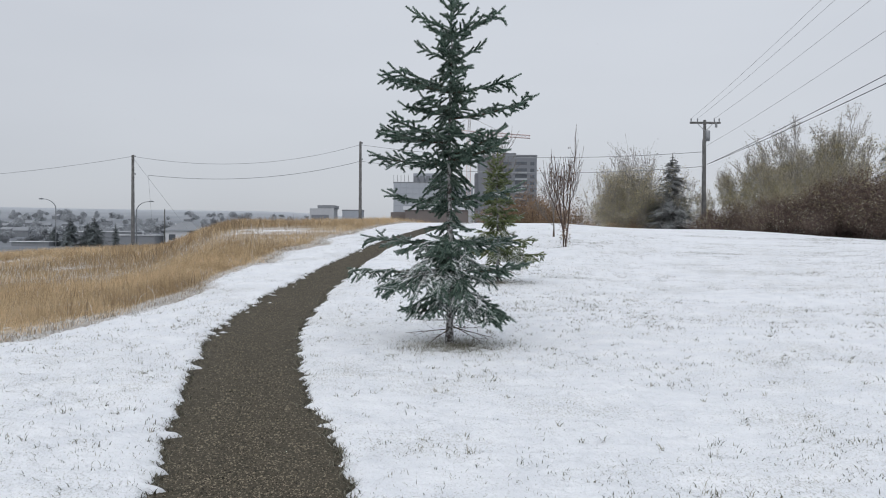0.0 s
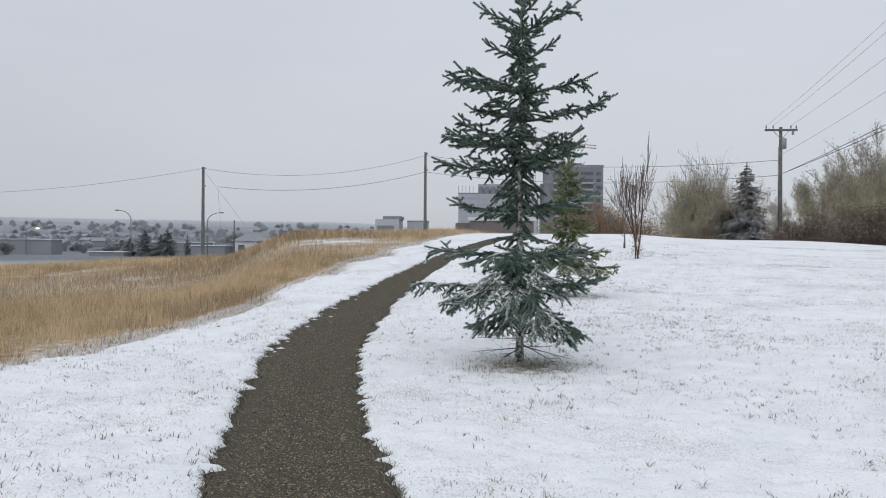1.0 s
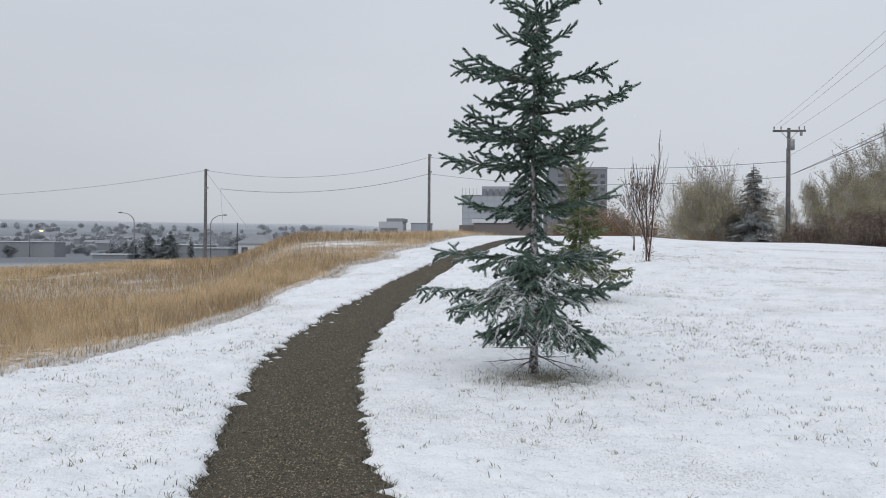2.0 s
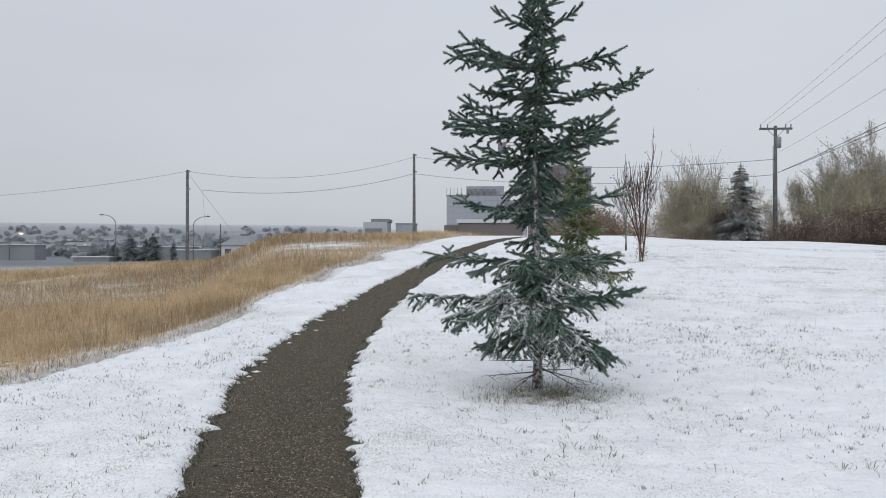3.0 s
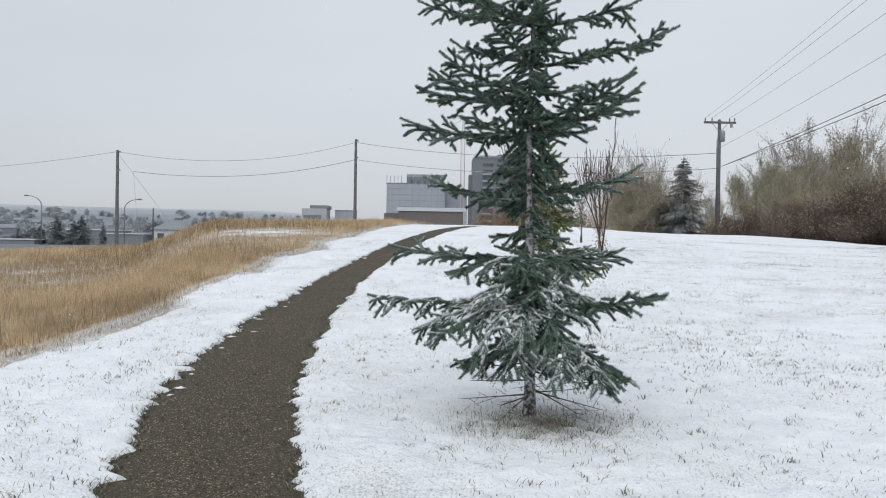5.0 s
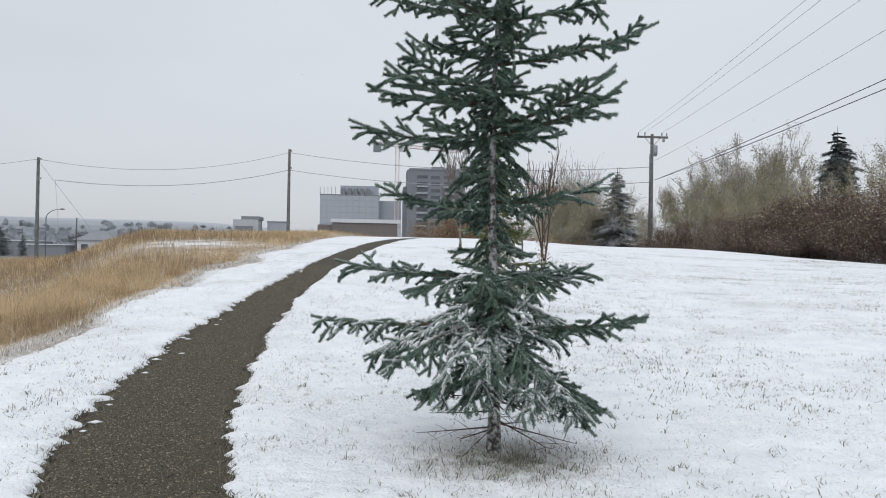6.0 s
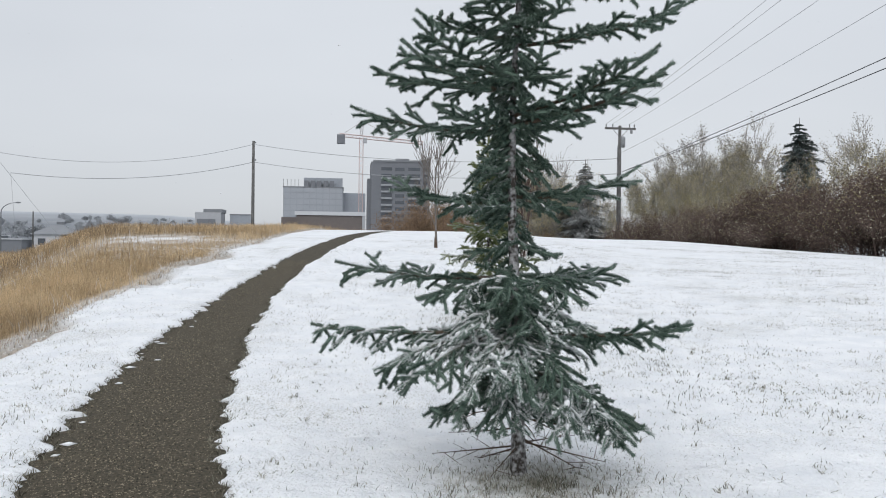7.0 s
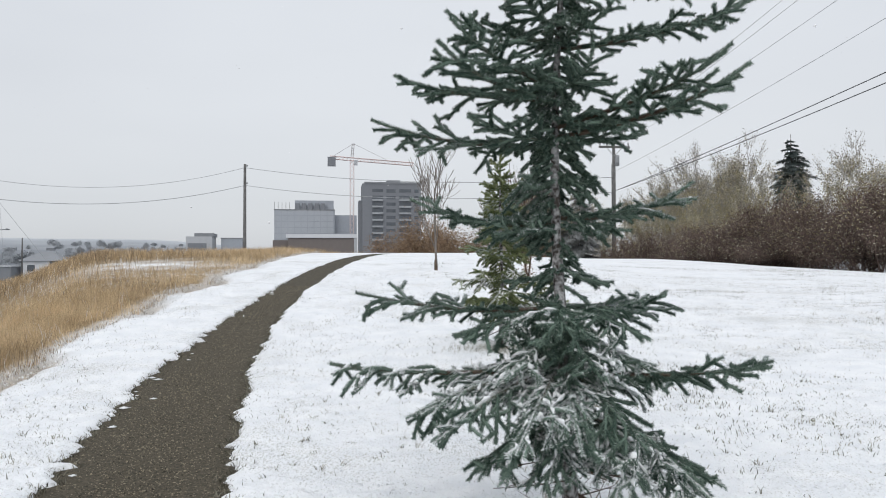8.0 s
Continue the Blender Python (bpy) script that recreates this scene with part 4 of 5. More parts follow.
for k, (x, y, s, a) in enumerate(SPOTS):
    z = ground(x, y).item() - 0.3
    if k < 3:
        c = pop[k]
        c.matrix_basis = pose(x, y, z, 0, 0, a)
    else:
        c = copy_thing(pop[k % 3], pose(x, y, z, 0, 0, a))
    c.scale = (s * 0.86, s * 0.86, s * 0.94)

# olive willow clump beside the far spruce
will = leafy("willow", (16.6, 76, ground(16.6, 76).item() - 0.3), 9, 4.3, 0.08, 4, 0.42, 0.10, 4, 36000, 0.06, 0.26, M_FROST_TWIG, ((M_LEAF_WILLOW, 0.82, 0.0, 0.7), (M_LEAF_GREY, 0.18, 0.4, 1.0)), "olive-leaved willow clump with bare tops", "willow", "willows", lean=0.2, scatter=0.9, rmin=0.014)
will.scale = (0.75, 0.75, 0.84)
for x, y, s, h, a in ((15.6, 77, 0.55, 0.62, 60), (17.9, 78, 0.6, 0.66, 170)):
    copy_thing(will, pose(x, y, ground(x, y).item() - 0.3, 0, 0, a)).scale = (s, s, h)
copy_thing(will, pose(18.0, 84, ground(18.0, 84).item() - 0.3, 0, 0, 230)).scale = (0.55, 0.55, 0.8)
rust = leafy("rust_bush", (10.0, 100, ground(10, 100).item() - 0.3), 12, 1.9, 0.04, 3, 0.45, 0.08, 3, 12000, 0.055, 0.35, M_DARK_STEM, ((M_LEAF_RUST, 1.0, 0.0, 1.0),), "rust-brown leafy bush behind the crest", "bush", "rust bushes", lean=0.5, scatter=0.9)
rust.scale = (1.25, 1.25, 1.9)
for x, y, s, a in ((7.4, 102, 1.5, 40), (12.6, 99, 1.6, 100), (9.4, 104, 1.7, 200), (15.2, 73, 0.62, 60), (18.0, 76, 0.55, 150), (22.8, 77, 0.6, 250)):
    copy_thing(rust, pose(x, y, ground(x, y).item() - 0.3, 0, 0, a)).scale = (s, s, s)


def far_spruce(at, height, radius, mat, label, group="far spruces", layers=38):
    """A full-grown spruce: trunk and drooping boughs of short twigs."""
    reseed(int(height * 100 + abs(at[0])))
    tree = thing("spruce_tree", at, label, "spruce tree", group)
    wood, green = Pile(), Pile()
    tube(wood, [(0, 0, -0.3), (0, 0, height * 0.5), (0, 0, height)], (height * 0.018, height * 0.011, 0.02), 7)
    for k in range(layers):
        f = k / layers
        level = height * (0.06 + 0.92 * f)
        rr = radius * (1 - f) ** 0.82 * rng.uniform(0.7, 1.15) + 0.05 * radius
        for j in range(11):
            a = rng.uniform(0, 2 * np.pi)
            ln = rr * rng.uniform(0.45, 1.2)
            z = level + rng.normal(0, 0.028) * height * (1 - f)
            o = np.array([np.cos(a), np.sin(a), 0])
            ac = np.array([-np.sin(a), np.cos(a), 0])
            n = 90
            t = rng.uniform(0.05, 1, n)
            base = o[None] * (ln * t)[:, None] + ac[None] * (rng.normal(0, 0.16, n) * ln * (1.1 - t))[:, None] + np.array([0, 0, z])[None] + np.array([0, 0, -0.13])[None] * (ln * t ** 1.5)[:, None]
            tip = base + o[None] * (0.16 * ln) + rng.normal(0, 0.10, (n, 3)) * ln + np.array([0, 0, -0.06 * ln])
            w = ac[None] * (0.014 * radius * rng.uniform(0.6, 1.4, n))[:, None]
            green.add(np.stack([base - w, base + w, tip], 1), np.arange(3 * n).reshape(n, 3))
    part("trunk", wood, M_BARK, tree)
    part("crown", green, mat, tree)
    return tree


far_spruce((19.6, 74, ground(19.6, 74).item() - 0.3), 9.2, 3.1, M_MID_SPRUCE, "snow-dusted spruce paled by haze beside bare trees")
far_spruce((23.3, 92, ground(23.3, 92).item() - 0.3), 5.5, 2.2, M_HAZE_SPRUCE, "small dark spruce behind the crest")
far_spruce((35.6, 86, ground(35.6, 86).item() - 0.3), 10.4, 1.9, M_FAR_SPRUCE, "narrow dark spruce among poplars")
far_spruce((54, 100, ground(54, 100).item() - 0.3), 19, 7.0, M_FAR_SPRUCE, "tall dark spruce above the shrub belt")
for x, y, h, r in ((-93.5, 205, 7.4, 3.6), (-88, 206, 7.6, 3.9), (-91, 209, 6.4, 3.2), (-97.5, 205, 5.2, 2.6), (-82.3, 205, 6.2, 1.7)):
    far_spruce((x, y, ground(x, y).item() - 0.3), h, r, M_HAZE_SPRUCE, "spruce greyed by mist in the valley", "valley spruces", 20)


# ---- poles and wires ----
def pole(at, height, r, label, group="utility poles"):
    p = thing("utility_pole", at, label, "utility pole", group)
    shaft = Pile()
    tube(shaft, [(0, 0, -1.0), (0, 0, height * 0.5), (0, 0, height)], (r * 1.25, r, r * 0.8), 10)
    part("shaft", shaft, M_POLE, p, smooth=True)
    return p


POLE_A, POLE_B, POLE_C, POLE_D = (-33.0, 87.0), (-10.05, 94.0), (20.95, 69.2), (13.0, 2.0)
TOP_A, TOP_B, TOP_C, TOP_D = 10.1, 12.4, 11.4, 13.0


def stand(xy, top, r, label):
    z = ground(*xy).item()
    return pole((*xy, z), top - z, r, label)


pa = stand(POLE_A, TOP_A, 0.17, "weathered wooden utility pole above the dry grass")
pb = stand(POLE_B, TOP_B, 0.17, "weathered wooden utility pole above the dry grass")
pc = stand(POLE_C, TOP_C, 0.15, "wooden utility pole with crossarm and transformer")
for ob, up in ((pa, TOP_A - ground(*POLE_A).item()), (pb, TOP_B - ground(*POLE_B).item())):
    for h in (0.12, 1.95):
        ins = Pile()
        box(ins, 0.12, 0.28, -0.07, 0.07, up - h - 0.12, up - h + 0.05)
        part("insulator", ins, M_STEEL, ob)
hc = TOP_C - ground(*POLE_C).item()
arm = Pile()
box(arm, -1.25, 1.25, -0.16, -0.04, hc - 0.32, hc - 0.16)
part("crossarm", arm, M_POLE, pc)
for x in (-1.15, -0.62, 0.75, 1.15):
    ins = Pile()
    tube(ins, [(x, -0.1, hc - 0.16), (x, -0.1, hc - 0.02), (x, -0.1, hc + 0.12)], (0.03, 0.06, 0.045), 7)
    part("insulator", ins, M_STEEL, pc)
for s in (-1, 1):
    br = Pile()
    tube(br, [(0, -0.12, hc - 0.95), (s * 0.35, -0.12, hc - 0.6), (s * 0.62, -0.12, hc - 0.3)], 0.025, 5)
    part("brace", br, M_STEEL, pc)
tr = Pile()
tube(tr, [(0.22, -0.12, hc - 1.75), (0.22, -0.12, hc - 1.7), (0.22, -0.12, hc - 0.92), (0.22, -0.12, hc - 0.86)], (0.12, 0.19, 0.19, 0.08), 12)
part("transformer", tr, M_STEEL, pc, "grey steel transformer can", True)
cut = Pile()
box(cut, 0.82, 0.98, -0.2, -0.05, hc - 0.62, hc - 0.3)
part("fuse_cutout", cut, M_STEEL, pc)
cable = Pile()
tube(cable, [(-0.19, -0.05, -0.5), (-0.19, -0.05, hc * 0.4), (-0.19, -0.05, hc - 1.6)], 0.025, 5)
part("riser", cable, M_WIRE, pc)


def wire(a, b, sag, r, mat, label):
    t = np.linspace(0, 1, 25)[:, None]
    p = np.array(a)[None] * (1 - t) + np.array(b)[None] * t
    p[:, 2] -= sag * 4 * t[:, 0] * (1 - t[:, 0])
    w = Pile()
    tube(w, p, r, 4)
    single("overhead_wire", w, mat, label, "overhead wire", "overhead wires")


PALE = "thin pale overhead wire between utility poles"
wire((-92, 80, 9.0), (POLE_A[0], POLE_A[1], TOP_A - 0.15), 2.6, 0.022, M_WIRE_PALE, PALE)
wire((POLE_A[0], POLE_A[1], TOP_A - 0.15), (POLE_B[0], POLE_B[1], TOP_B - 0.35), 1.4, 0.022, M_WIRE_PALE, PALE)
wire((POLE_A[0] + 1.6, POLE_A[1], TOP_A - 2.1), (POLE_B[0], POLE_B[1], TOP_B - 2.2), 1.05, 0.03, M_WIRE_PALE, PALE)
for h, hh in ((0.35, 2.6), (2.2, 3.8)):
    wire((POLE_B[0], POLE_B[1], TOP_B - h), (POLE_C[0], POLE_C[1], TOP_C - hh), 0.9, 0.026, M_WIRE_PALE, PALE)
wire((POLE_A[0], POLE_A[1], TOP_A - 0.3), (POLE_A[0] + 6.5, POLE_A[1] + 1, 1.0), 0.0, 0.016, M_WIRE_PALE, "guy wire from the pole to the ground")
wire((POLE_A[0] + 1.6, POLE_A[1], TOP_A - 2.1), (POLE_A[0] + 2.0, POLE_A[1], 3.2), 0.0, 0.014, M_WIRE_PALE, "slack wire hanging from the line")
for x in (-1.15, -0.62, 0.75):
    wire((POLE_C[0] + x, POLE_C[1], TOP_C + 0.1), (POLE_D[0] + x * 1.2, POLE_D[1], TOP_D), 0.5, 0.012, M_WIRE_PALE, "thin overhead wire running from the crossarm")
wire((POLE_C[0], POLE_C[1], TOP_C - 2.2), (POLE_D[0] + 1.2, POLE_D[1], TOP_D - 1.5), 0.5, 0.012, M_WIRE_PALE, "thin overhead wire running from the crossarm")
for k in (0, 1):
    wire((POLE_C[0] + 0.2, POLE_C[1], TOP_C - 3.65), (POLE_D[0] + 0.9 + 0.3 * k, POLE_D[1], TOP_D - 4.0 - 0.5 * k), 0.3, 0.02, M_WIRE, "black overhead cable strung from the pole")


# ---- street lamps, far buildings ----
def street_lamp(at, height, side):
    l = thing("street_lamp", at, "tall grey street lamp with a curved arm", "street lamp", "street lamps")
    s = Pile()
    pts = [(0, 0, -0.5), (0, 0, height * 0.6), (0, 0, height * 0.8)] + [(side * 3.0 * (1 - np.cos(a)), 0, height * 0.8 + height * 0.2 * np.sin(a)) for a in np.linspace(0.3, 1.5, 6)]
    tube(s, pts, np.linspace(0.14, 0.07, len(pts)), 8)
    part("mast", s, M_STEEL, l, smooth=True)
    h = Pile()
    x = side * 2.8
    tube(h, [(x, 0, height - 0.02), (x + side * 0.5, 0, height + 0.06), (x + side * 1.1, 0, height)], (0.08, 0.2, 0.1), 8)
    part("lamp_head", h, M_STEEL, l, smooth=True)
    return l


# Base colours for far things, with the mist already mixed in.
def haze(name, c, var=0.06):
    return material(name, tuple(v * (1 - var) for v in c), tuple(min(1, v * (1 + var)) for v in c), 0.15, 0.8, 0, 1.2)


M_WALL_PALE = haze("pale_siding", (0.48, 0.49, 0.51))
M_WALL_GREY = haze("haze_grey_cladding", (0.385, 0.41, 0.45))
M_WALL_DARK = haze("hazed_dark_cladding", (0.225, 0.235, 0.255))
M_WALL_BROWN = haze("brown_brick", (0.20, 0.175, 0.165))
M_ROOF = haze("grey_roofing", (0.26, 0.27, 0.285))
M_ROOF_SNOW = haze("snowed_roof", (0.68, 0.69, 0.71), 0.04)
M_PANE = material("window_pane", (0.06, 0.07, 0.085), (0.12, 0.135, 0.155), 0.2, 0.15, 0, 2, spec=0.6)
M_PANE_LIT = material("pale_balcony_front", (0.33, 0.345, 0.37), (0.44, 0.455, 0.475), 0.4, 0.4, 0, 2)
# glazing and crane steel are paled in colour for the haze too
M_GLAZING = material("haze_pale_glazing", (0.42, 0.445, 0.485), (0.47, 0.495, 0.53), 0.08, 0.25, 0, 1.0, spec=0.5)
M_CRANE = haze("haze_pale_red_steel", (0.72, 0.58, 0.56))
M_CRANE_W = haze("pale_steel", (0.50, 0.48, 0.48))


def bx(name, parent, mat, x0, x1, y0, y1, z0, z1, label=""):
    p = Pile()
    box(p, x0, x1, y0, y1, z0, z1)
    return part(name, p, mat, parent, label)


street_lamp((-90, 190, ground(-90, 190).item()), 10.2 - ground(-90, 190).item(), -1)
street_lamp((-71.5, 190, ground(-71.5, 190).item()), 9.7 - ground(-71.5, 190).item(), 1)

# apartment tower
tw = thing("apartment_tower", (28.0, 408, -4), "dark grey high-rise block with pale balcony bands", "apartment tower")
bx("wall", tw, M_WALL_DARK, -14.2, 14.2, 0, 18, 0, 46)
bx("side_wing", tw, M_WALL_DARK, -15.8, -14.2, 3, 16, 0, 38)
bx("roof", tw, M_ROOF, -13.2, 14.4, -0.3, 18, 46, 46.8)
bx("roof_plant", tw, M_WALL_DARK, -2, 4.5, 5, 10, 46.8, 48.2)
for f in range(13):
    z = 2.4 + 3.2 * f
    for x0, x1 in ((-9.4, -4.2), (3.6, 9.4)):
        if z < 38:
            b = bx("balcony", tw, M_PANE_LIT, x0, x1, -1.2, 0.05, z, z + 0.8, "pale balcony front")
        bx("window", tw, M_PANE, x0, x1, -0.12, 0.02, z + 1.15, z + 2.6)
    bx("window", tw, M_PANE, -2.6, 1.8, -0.08, 0.02, z + 0.9, z + 2.5)
    bx("window", tw, M_PANE, 11, 13, -0.08, 0.02, z + 0.9, z + 2.5)

# glazed block with roof plant
gb = thing("office_building", (-15.0, 456, -4), "pale blue-grey glazed office block with rooftop plant", "office building")
bx("wall", gb, M_WALL_GREY, -16.0, 15.8, 0, 25, 0, 36)
bx("roof", gb, M_ROOF, -16.2, 16.0, -0.2, 25, 36, 36.6)
bx("penthouse", gb, M_WALL_GREY, -5.5, 15.3, 6, 22, 36.6, 41.8)
bx("wing", gb, M_WALL_GREY, 15.8, 27.7, 4, 25, 0, 33.8)
for x in np.arange(-5, 9, 3.4):
    bx("cooling_unit", gb, M_WALL_DARK, x, x + 2.2, 2, 5, 36.6, 40)
for f in range(11):
    for k in range(9):
        bx("window", gb, M_GLAZING, -15.6 + 3.45 * k, -12.5 + 3.45 * k, -0.1, 0.03, 1.5 + 3.2 * f, 4.2 + 3.2 * f)
tube_p = Pile()
for x in np.arange(-16, -6, 2.0):
    tube(tube_p, [(x, 1, 36), (x, 1, 38.5), (x, 1, 40.5)], 0.12, 5)
part("scaffold", tube_p, M_STEEL, gb)

# tower crane
cr = thing("tower_crane", (9.4, 430, -4), "tall pale red tower crane above the building site", "tower crane")


def lattice(pile, a, b, w, n):
    a, b = np.array(a, float), np.array(b, float)
    d = unit(b - a)
    s = unit(np.cross(d, (0, 1, 0) if abs(d[1]) < 0.9 else (1, 0, 0)))
    u = np.cross(d, s)
    cs = [(s * i + u * j) * w / 2 for i, j in ((-1, -1), (1, -1), (1, 1), (-1, 1))]
    for c in cs:
        tube(pile, [a + c, (a + b) / 2 + c, b + c], 0.16, 4)
    for k in range(n):
        p, q = a + (b - a) * k / n, a + (b - a) * (k + 1) / n
        for m in range(4):
            tube(pile, [p + cs[m], (p + cs[m] + q + cs[(m + 1) % 4]) / 2, q + cs[(m + 1) % 4]], 0.08, 3)


for nm, a, b, w, n, mt in (("mast", (0, 0, 0), (0, 0, 60), 1.9, 28, M_CRANE), ("jib", (0, 0, 60.4), (31, -6, 57.5), 1.5, 18, M_CRANE), ("counter_jib", (0, 0, 60.4), (-11, 2, 61.5), 1.5, 6, M_CRANE), ("apex", (0, 0, 61), (0.6, 0, 68.4), 1.1, 5, M_CRANE_W)):
    p = Pile()
    lattice(p, a, b, w, n)
    part(nm, p, mt, cr)
bx("counterweight", cr, M_WALL_DARK, -12.3, -8.2, 0.6, 3.2, 57.0, 61.6)
bx("cab", cr, M_WALL_PALE, 0.9, 2.8, -1.6, 0.4, 57.4, 59.8)
for a, b in (((0.6, 0, 68.4), (18, -3.5, 59.6)), ((0.6, 0, 68.4), (-9.5, 1.7, 62))):
    p = Pile()
    tube(p, [a, ((a[0] + b[0]) / 2, (a[1] + b[1]) / 2, (a[2] + b[2]) / 2), b], 0.1, 4)
    part("tie_bar", p, M_CRANE_W, cr)

# low long hall beyond the crest
lh = thing("low_hall", (-4.0, 250, -4), "long low brown hall with a snowy flat roof", "hall")
bx("wall", lh, M_WALL_BROWN, -9.5, 9.5, 0, 20, 0, 14.2)
bx("fascia", lh, M_ROOF_SNOW, -10, 10.4, -0.4, 20.4, 14.2, 15.3, "pale snow-covered fascia")
bx("end_wall", lh, M_WALL_PALE, 9.5, 10.4, -0.3, 20.3, 0, 14.2)
bx("side_wing", lh, M_WALL_BROWN, -14, -9.5, 3, 18, 0, 13.6)

# small buildings on the skyline
sb = thing("small_building", (-36.3, 236, -4), "small pale building with a dark shutter", "building")
bx("wall", sb, M_WALL_PALE, -3.4, 3.4, 0, 8, 0, 14.0)
bx("roof", sb, M_ROOF, -1.2, 3.8, 0, 8, 14.0, 14.9)
bx("shutter", sb, M_WALL_DARK, -2.9, 2.0, -0.12, 0.05, 8.0, 12.2)
gs = thing("grey_shed", (-28.2, 240, -4), "plain grey shed with flat roof", "shed")
bx("wall", gs, M_WALL_GREY, -2.8, 2.8, 0, 6, 0, 13.5)
bx("roof", gs, M_ROOF, -2.9, 2.9, -0.1, 6.1, 13.5, 13.8)

# bungalow with a hipped roof
def hipped(pile, x0, x1, y0, y1, z0, z1, eave):
    xm0, xm1, ym = x0 + (x1 - x0) * 0.35, x1 - (x1 - x0) * 0.35, (y0 + y1) / 2
    pile.add([(x0 - eave, y0 - eave, z0), (x1 + eave, y0 - eave, z0), (x1 + eave, y1 + eave, z0), (x0 - eave, y1 + eave, z0), (xm0, ym, z1), (xm1, ym, z1)],
             [(0, 1, 5, 4), (2, 3, 4, 5)])
    pile.f.append(np.array([(1, 2, 5), (3, 0, 4)]) + pile.n - 6)
    pile.f.append(np.array([(3, 2, 1, 0)]) + pile.n - 6)


hs = thing("bungalow", (-64.7, 200, -4.3), "small white bungalow with a snowy hipped roof", "house")
bx("wall", hs, M_ROOF_SNOW, -4.0, 2.0, 0, 7, 0, 7.5)
# dark block: the open porch's shade is put into its colour
bx("porch_shade", hs, M_WALL_DARK, 2.0, 4.4, 1.5, 7, 0, 7.2)
rp = Pile()
hipped(rp, -4, 4.4, 0, 7, 7.5, 9.6, 0.6)
part("roof", rp, M_ROOF, hs, "snow-dusted hipped roof")
bx("window", hs, M_PANE, -2.8, -1.2, -0.06, 0.04, 5.2, 6.6)
up = stand((-63.7, 186), 7.8, 0.16, "short distant wooden utility pole")


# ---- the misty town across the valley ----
# mist is put into the tree colours; trees farther off take the paler one
M_MIST_TREE = haze("mist_grey_town", (0.23, 0.243, 0.26), 0.08)
M_FAR_TREE = haze("mist_pale_crowns", (0.45, 0.468, 0.492), 0.05)
# walls and snowy roofs greyed in base colour to sit in the mist
M_MIST_WALL = haze("mist_grey_walls", (0.25, 0.262, 0.28), 0.06)
M_MIST_ROOF = haze("misted_snowy_roofs", (0.28, 0.292, 0.31), 0.05)


def town_house(at, w, d, h):
    house = thing("town_house", at, "small mist-greyed town house with snow-dusted gable roof", "house", "town houses")
    bx("wall", house, M_MIST_WALL, -w / 2, w / 2, 0, d, -1, h)
    r = Pile()
    r.add([(-w / 2 - 0.5, -0.6, h), (w / 2 + 0.5, -0.6, h), (w / 2 + 0.5, d + 0.6, h), (-w / 2 - 0.5, d + 0.6, h), (-w / 2 - 0.5, d / 2, h + d * 0.33), (w / 2 + 0.5, d / 2, h + d * 0.33)],
          [(0, 1, 5, 4), (2, 3, 4, 5), (3, 2, 1, 0)])
    r.f.append(np.array([(0, 4, 3), (1, 2, 5)]) + r.n - 6)
    part("roof", r, M_MIST_ROOF, house)
    for k in (-1, 1):
        bx("window", house, M_MIST_TREE, k * w * 0.25 - 0.7, k * w * 0.25 + 0.7, -0.08, 0.04, h - 2.0, h - 0.8)
    return house


mist_tree = leafy("town_tree", (-100, 300, ground(-100, 300).item() - 0.5), 2, 3.4, 0.25, 3, 0.6, 0.05, 3, 1700, 0.42, 0.75, M_MIST_TREE, ((M_MIST_TREE, 1.0, 0.2, 1.0),), "hazy grey tree among the town houses", "tree", "town trees")
first = None
place_rng = np.random.default_rng(11)
for k in range(46):
    dist = 400 + 12 * k
    ang = radians(place_rng.uniform(-33, -9))
    x, y = dist * np.sin(ang), dist * np.cos(ang)
    at = (x, y, ground(x, y).item(), 0, 0, place_rng.uniform(-30, 30))
    if first is None:
        first = town_house(at, 11, 8, 4.6)
        first.scale = (0.6, 0.6, 0.6)
    else:
        copy_thing(first, pose(*at)).scale = (0.65, 0.65, place_rng.uniform(0.45, 0.8))
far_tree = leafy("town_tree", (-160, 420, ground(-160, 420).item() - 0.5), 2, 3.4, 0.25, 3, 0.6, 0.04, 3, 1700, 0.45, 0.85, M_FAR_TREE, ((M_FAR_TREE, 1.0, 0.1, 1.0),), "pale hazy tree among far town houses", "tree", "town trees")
for k in range(285):
    dist = 250 + 2.9 * k
    ang = radians(place_rng.uniform(-34, -8))
    x, y = dist * np.sin(ang), dist * np.cos(ang)
    s = place_rng.uniform(0.42, 0.8) * (0.8 if dist < 430 else 1.5)
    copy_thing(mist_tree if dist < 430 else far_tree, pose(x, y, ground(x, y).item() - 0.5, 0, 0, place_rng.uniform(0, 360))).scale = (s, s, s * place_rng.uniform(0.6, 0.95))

# low flat-roofed sheds at the valley's edge
for x, y, w, h in ((-101, 200, 9, 1.3), (-73.5, 196, 8, 3.0), (-96, 232, 16, 4.0), (-147, 232, 26, 4.6)):
    shed = thing("flat_shed", (x, y, ground(x, y).item()), "low grey shed with a snow-covered flat roof", "shed", "valley sheds")
    bx("wall", shed, M_MIST_WALL, -w / 2, w / 2, 0, 6, -1, h - 0.25)
    bx("roof", shed, M_ROOF_SNOW, -w / 2 - 0.3, w / 2 + 0.3, -0.3, 6.3, h - 0.25, h, "snow-covered flat roof")

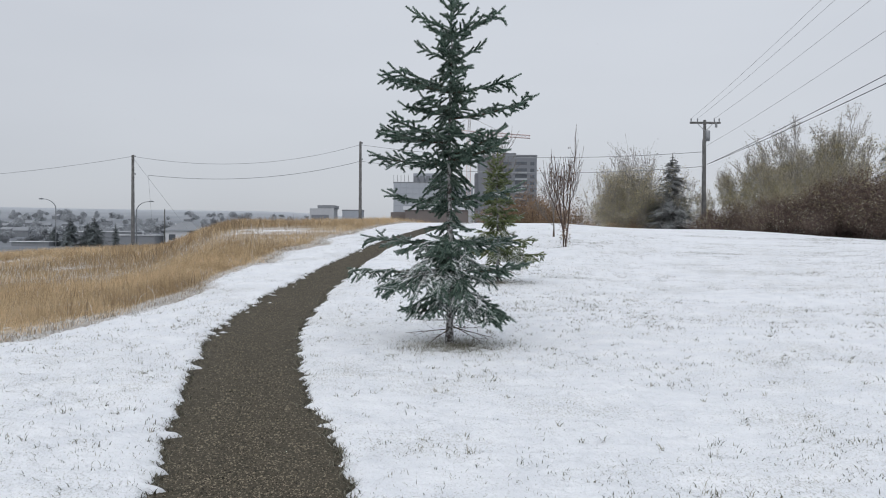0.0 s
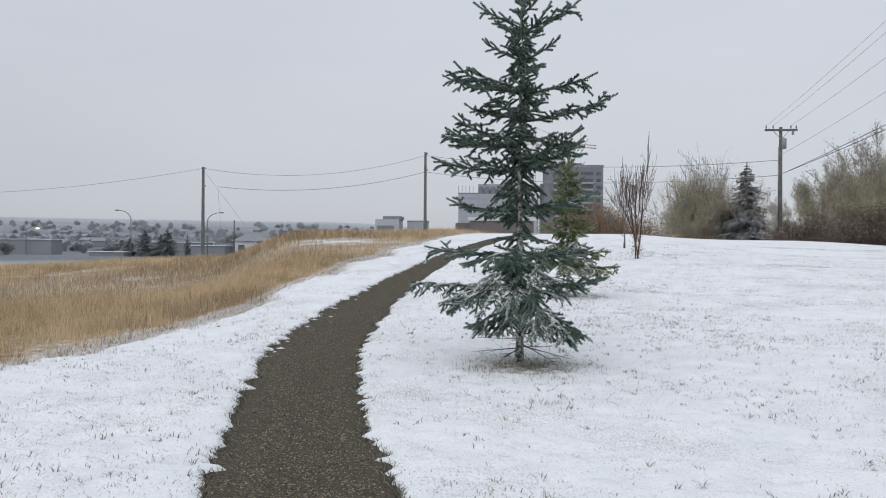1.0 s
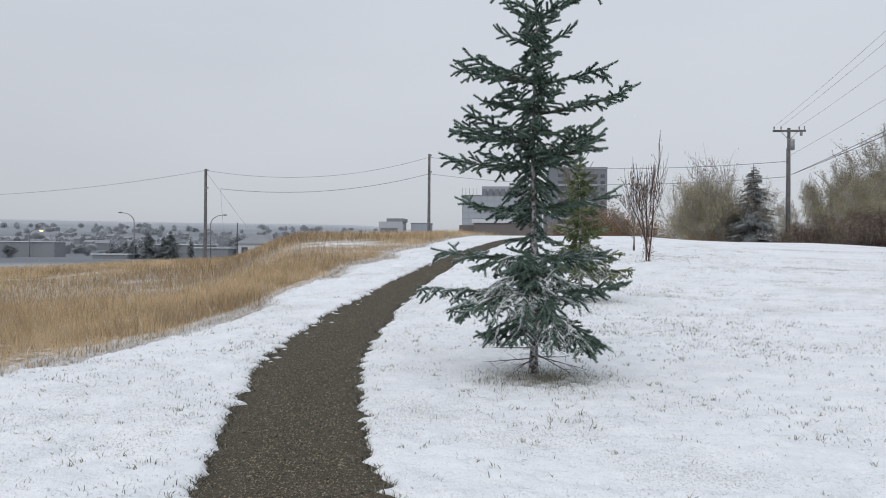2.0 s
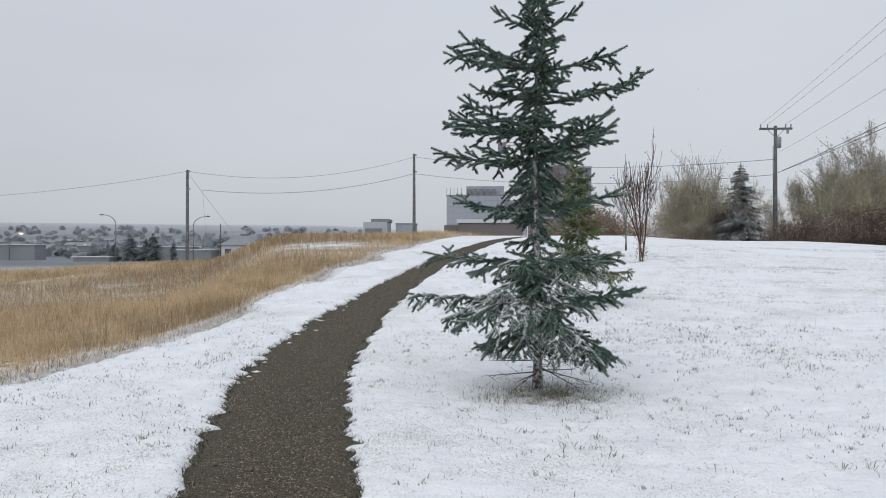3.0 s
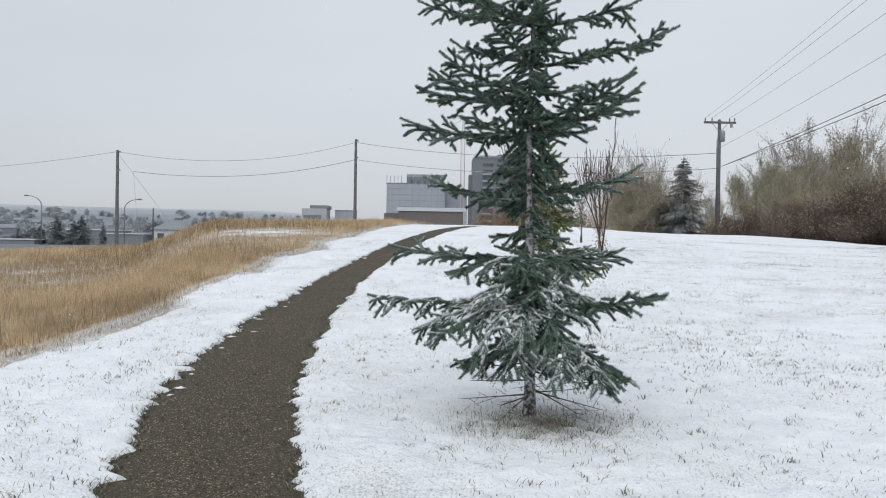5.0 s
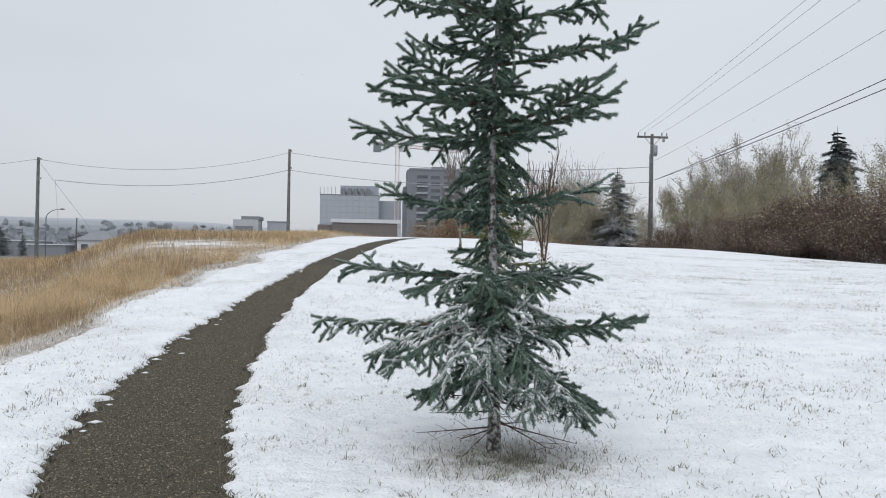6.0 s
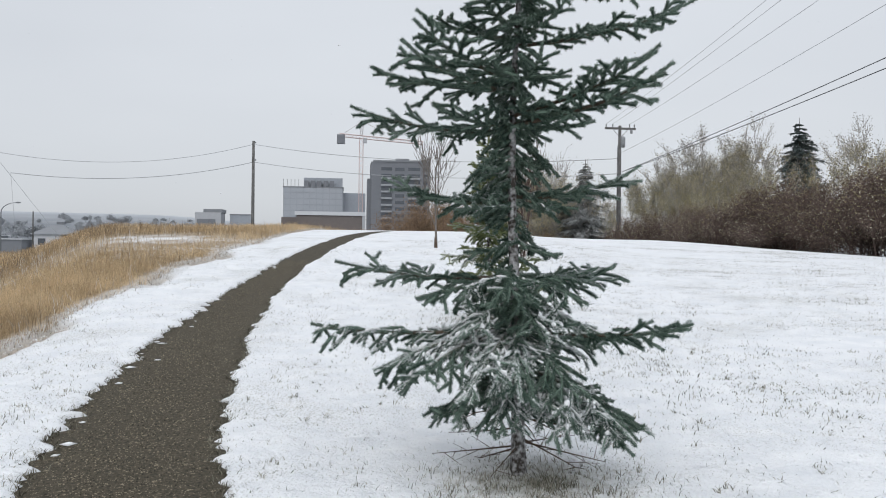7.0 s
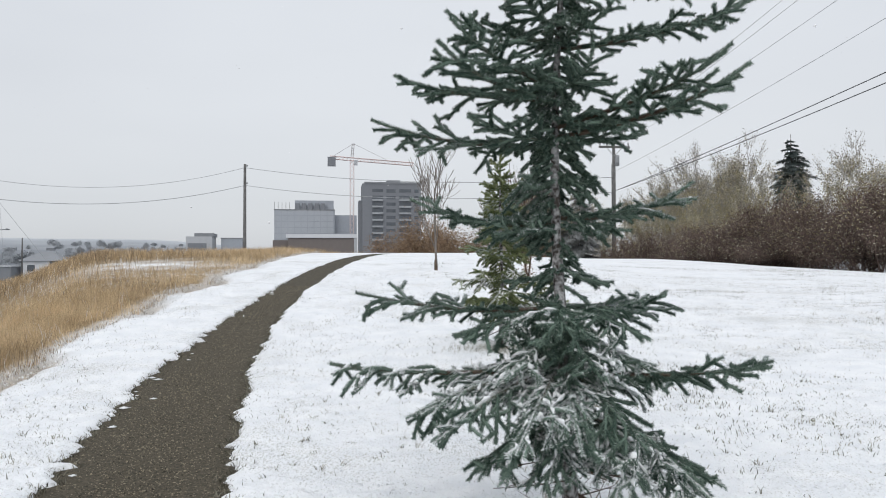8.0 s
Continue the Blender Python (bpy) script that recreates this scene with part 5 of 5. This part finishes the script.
# street lamp that is lit, far across the valley
lit = street_lamp((-141, 231, ground(-141, 231).item()), 7.3 - ground(-141, 231).item(), 1)
M_GLOW = bpy.data.materials.new("warm_lamp_glow")
M_GLOW.use_nodes = True
glow = M_GLOW.node_tree.nodes["Principled BSDF"]
glow.inputs["Base Color"].default_value = (0.9, 0.75, 0.4, 1)
glow.inputs["Emission Color"].default_value, glow.inputs["Emission Strength"].default_value = (1.0, 0.72, 0.32, 1), 1.6
lens = Pile()
tube(lens, [(2.9, 0, 7.05), (3.5, 0, 6.95), (4.1, 0, 7.0)], (0.12, 0.26, 0.12), 8)
lens.v[-1][:, 2] -= ground(-141, 231).item() + 0.2
part("bulb", lens, M_GLOW, lit, "warm glowing bulb", True)

# brown house and a parked car past the crest
bh = thing("brown_house", (35.5, 112, ground(35.5, 112).item()), "brown house with snow along its roof edge", "house")
bx("wall", bh, M_WALL_BROWN, -5, 5, 0, 8, -1, 4.4)
br = Pile()
hipped(br, -5, 5, 0, 8, 4.4, 6.4, 0.6)
part("roof", br, M_ROOF_SNOW, bh, "snow-covered roof")

car = thing("parked_car", (21.4, 77.5, ground(21.4, 77.5).item()), "parked grey car covered with fresh snow", "car")
M_CAR = material("car_paint", (0.20, 0.21, 0.225), (0.28, 0.29, 0.305), 2, 0.35, 0, 20)
M_TYRE = material("tyre_rubber", (0.02, 0.02, 0.02), (0.04, 0.04, 0.04), 8, 0.9, 0, 40)


def loft(pile, outline, half):
    """A side outline swept across the car's width, narrower at the top."""
    pts = np.array(outline, float)
    z0, z1 = pts[:, 1].min(), pts[:, 1].max()
    w = half * (1 - 0.16 * (pts[:, 1] - z0) / (z1 - z0))
    n = len(pts)
    left = np.stack([pts[:, 0], -w, pts[:, 1]], -1)
    right = np.stack([pts[:, 0], w, pts[:, 1]], -1)
    a = np.arange(n)
    pile.add(np.concatenate([left, right]), np.stack([a, (a + 1) % n, (a + 1) % n + n, a + n], -1))
    pile.f.append(np.array([a[::-1]]) + pile.n - 2 * n)
    pile.f.append(np.array([a + n]) + pile.n - 2 * n)


bd = Pile()
loft(bd, [(-2.2, 0.35), (2.2, 0.35), (2.25, 0.7), (2.0, 0.92), (1.0, 0.98), (-1.9, 1.0), (-2.25, 0.8)], 0.88)
body = part("body", bd, M_CAR, car)
cb = Pile()
loft(cb, [(-1.8, 0.98), (1.15, 0.98), (0.55, 1.46), (-1.2, 1.48)], 0.76)
part("cabin", cb, M_PANE, car, "dark glazed cabin")
sn = Pile()
loft(sn, [(-1.25, 1.482), (0.6, 1.462), (0.45, 1.55), (-1.1, 1.57)], 0.64)
part("roof_snow", sn, M_SNOW, car, "snow on the roof")
hn = Pile()
loft(hn, [(1.1, 0.985), (2.0, 0.925), (1.9, 1.0), (1.15, 1.05)], 0.78)
part("bonnet_snow", hn, M_SNOW, car, "snow on the bonnet")
for x in (-1.35, 1.35):
    for s in (-1, 1):
        wh = Pile()
        tube(wh, [(x, s * 0.70, 0.32), (x, s * 0.80, 0.32), (x, s * 0.90, 0.32)], 0.32, 14)
        part("wheel", wh, M_TYRE, car)

# house behind the shrub belt
rh = thing("suburban_house", (62, 92, 0.5), "pale house with a snowed gable roof behind shrubs", "house")
bx("wall", rh, M_WALL_PALE, -6, 6, 0, 9, -1, 7.2)
rr = Pile()
hipped(rr, -6, 6, 0, 9, 7.2, 11.2, 0.6)
part("roof", rr, M_ROOF_SNOW, rh, "snowed roof")

# ---- snowflakes drifting down ----
flakes = Pile()
n = 1000
fy = 3.0 + 38 * place_rng.uniform(0, 1, n) ** 0.8
fx = (fy + 6) * place_rng.uniform(-0.62, 0.72, n)
fz = ground(fx, fy) + place_rng.uniform(0.2, 1, n) * (1.0 + 0.22 * fy)
scatter_octa(flakes, fx, fy, fz, place_rng.uniform(0.0025, 0.006, n) * (0.5 + fy / 28), 0.9)
single("snowflakes", flakes, M_SNOW, "sparse white snowflakes drifting down in the air", "snowflakes", kind="stuff", smooth=True)
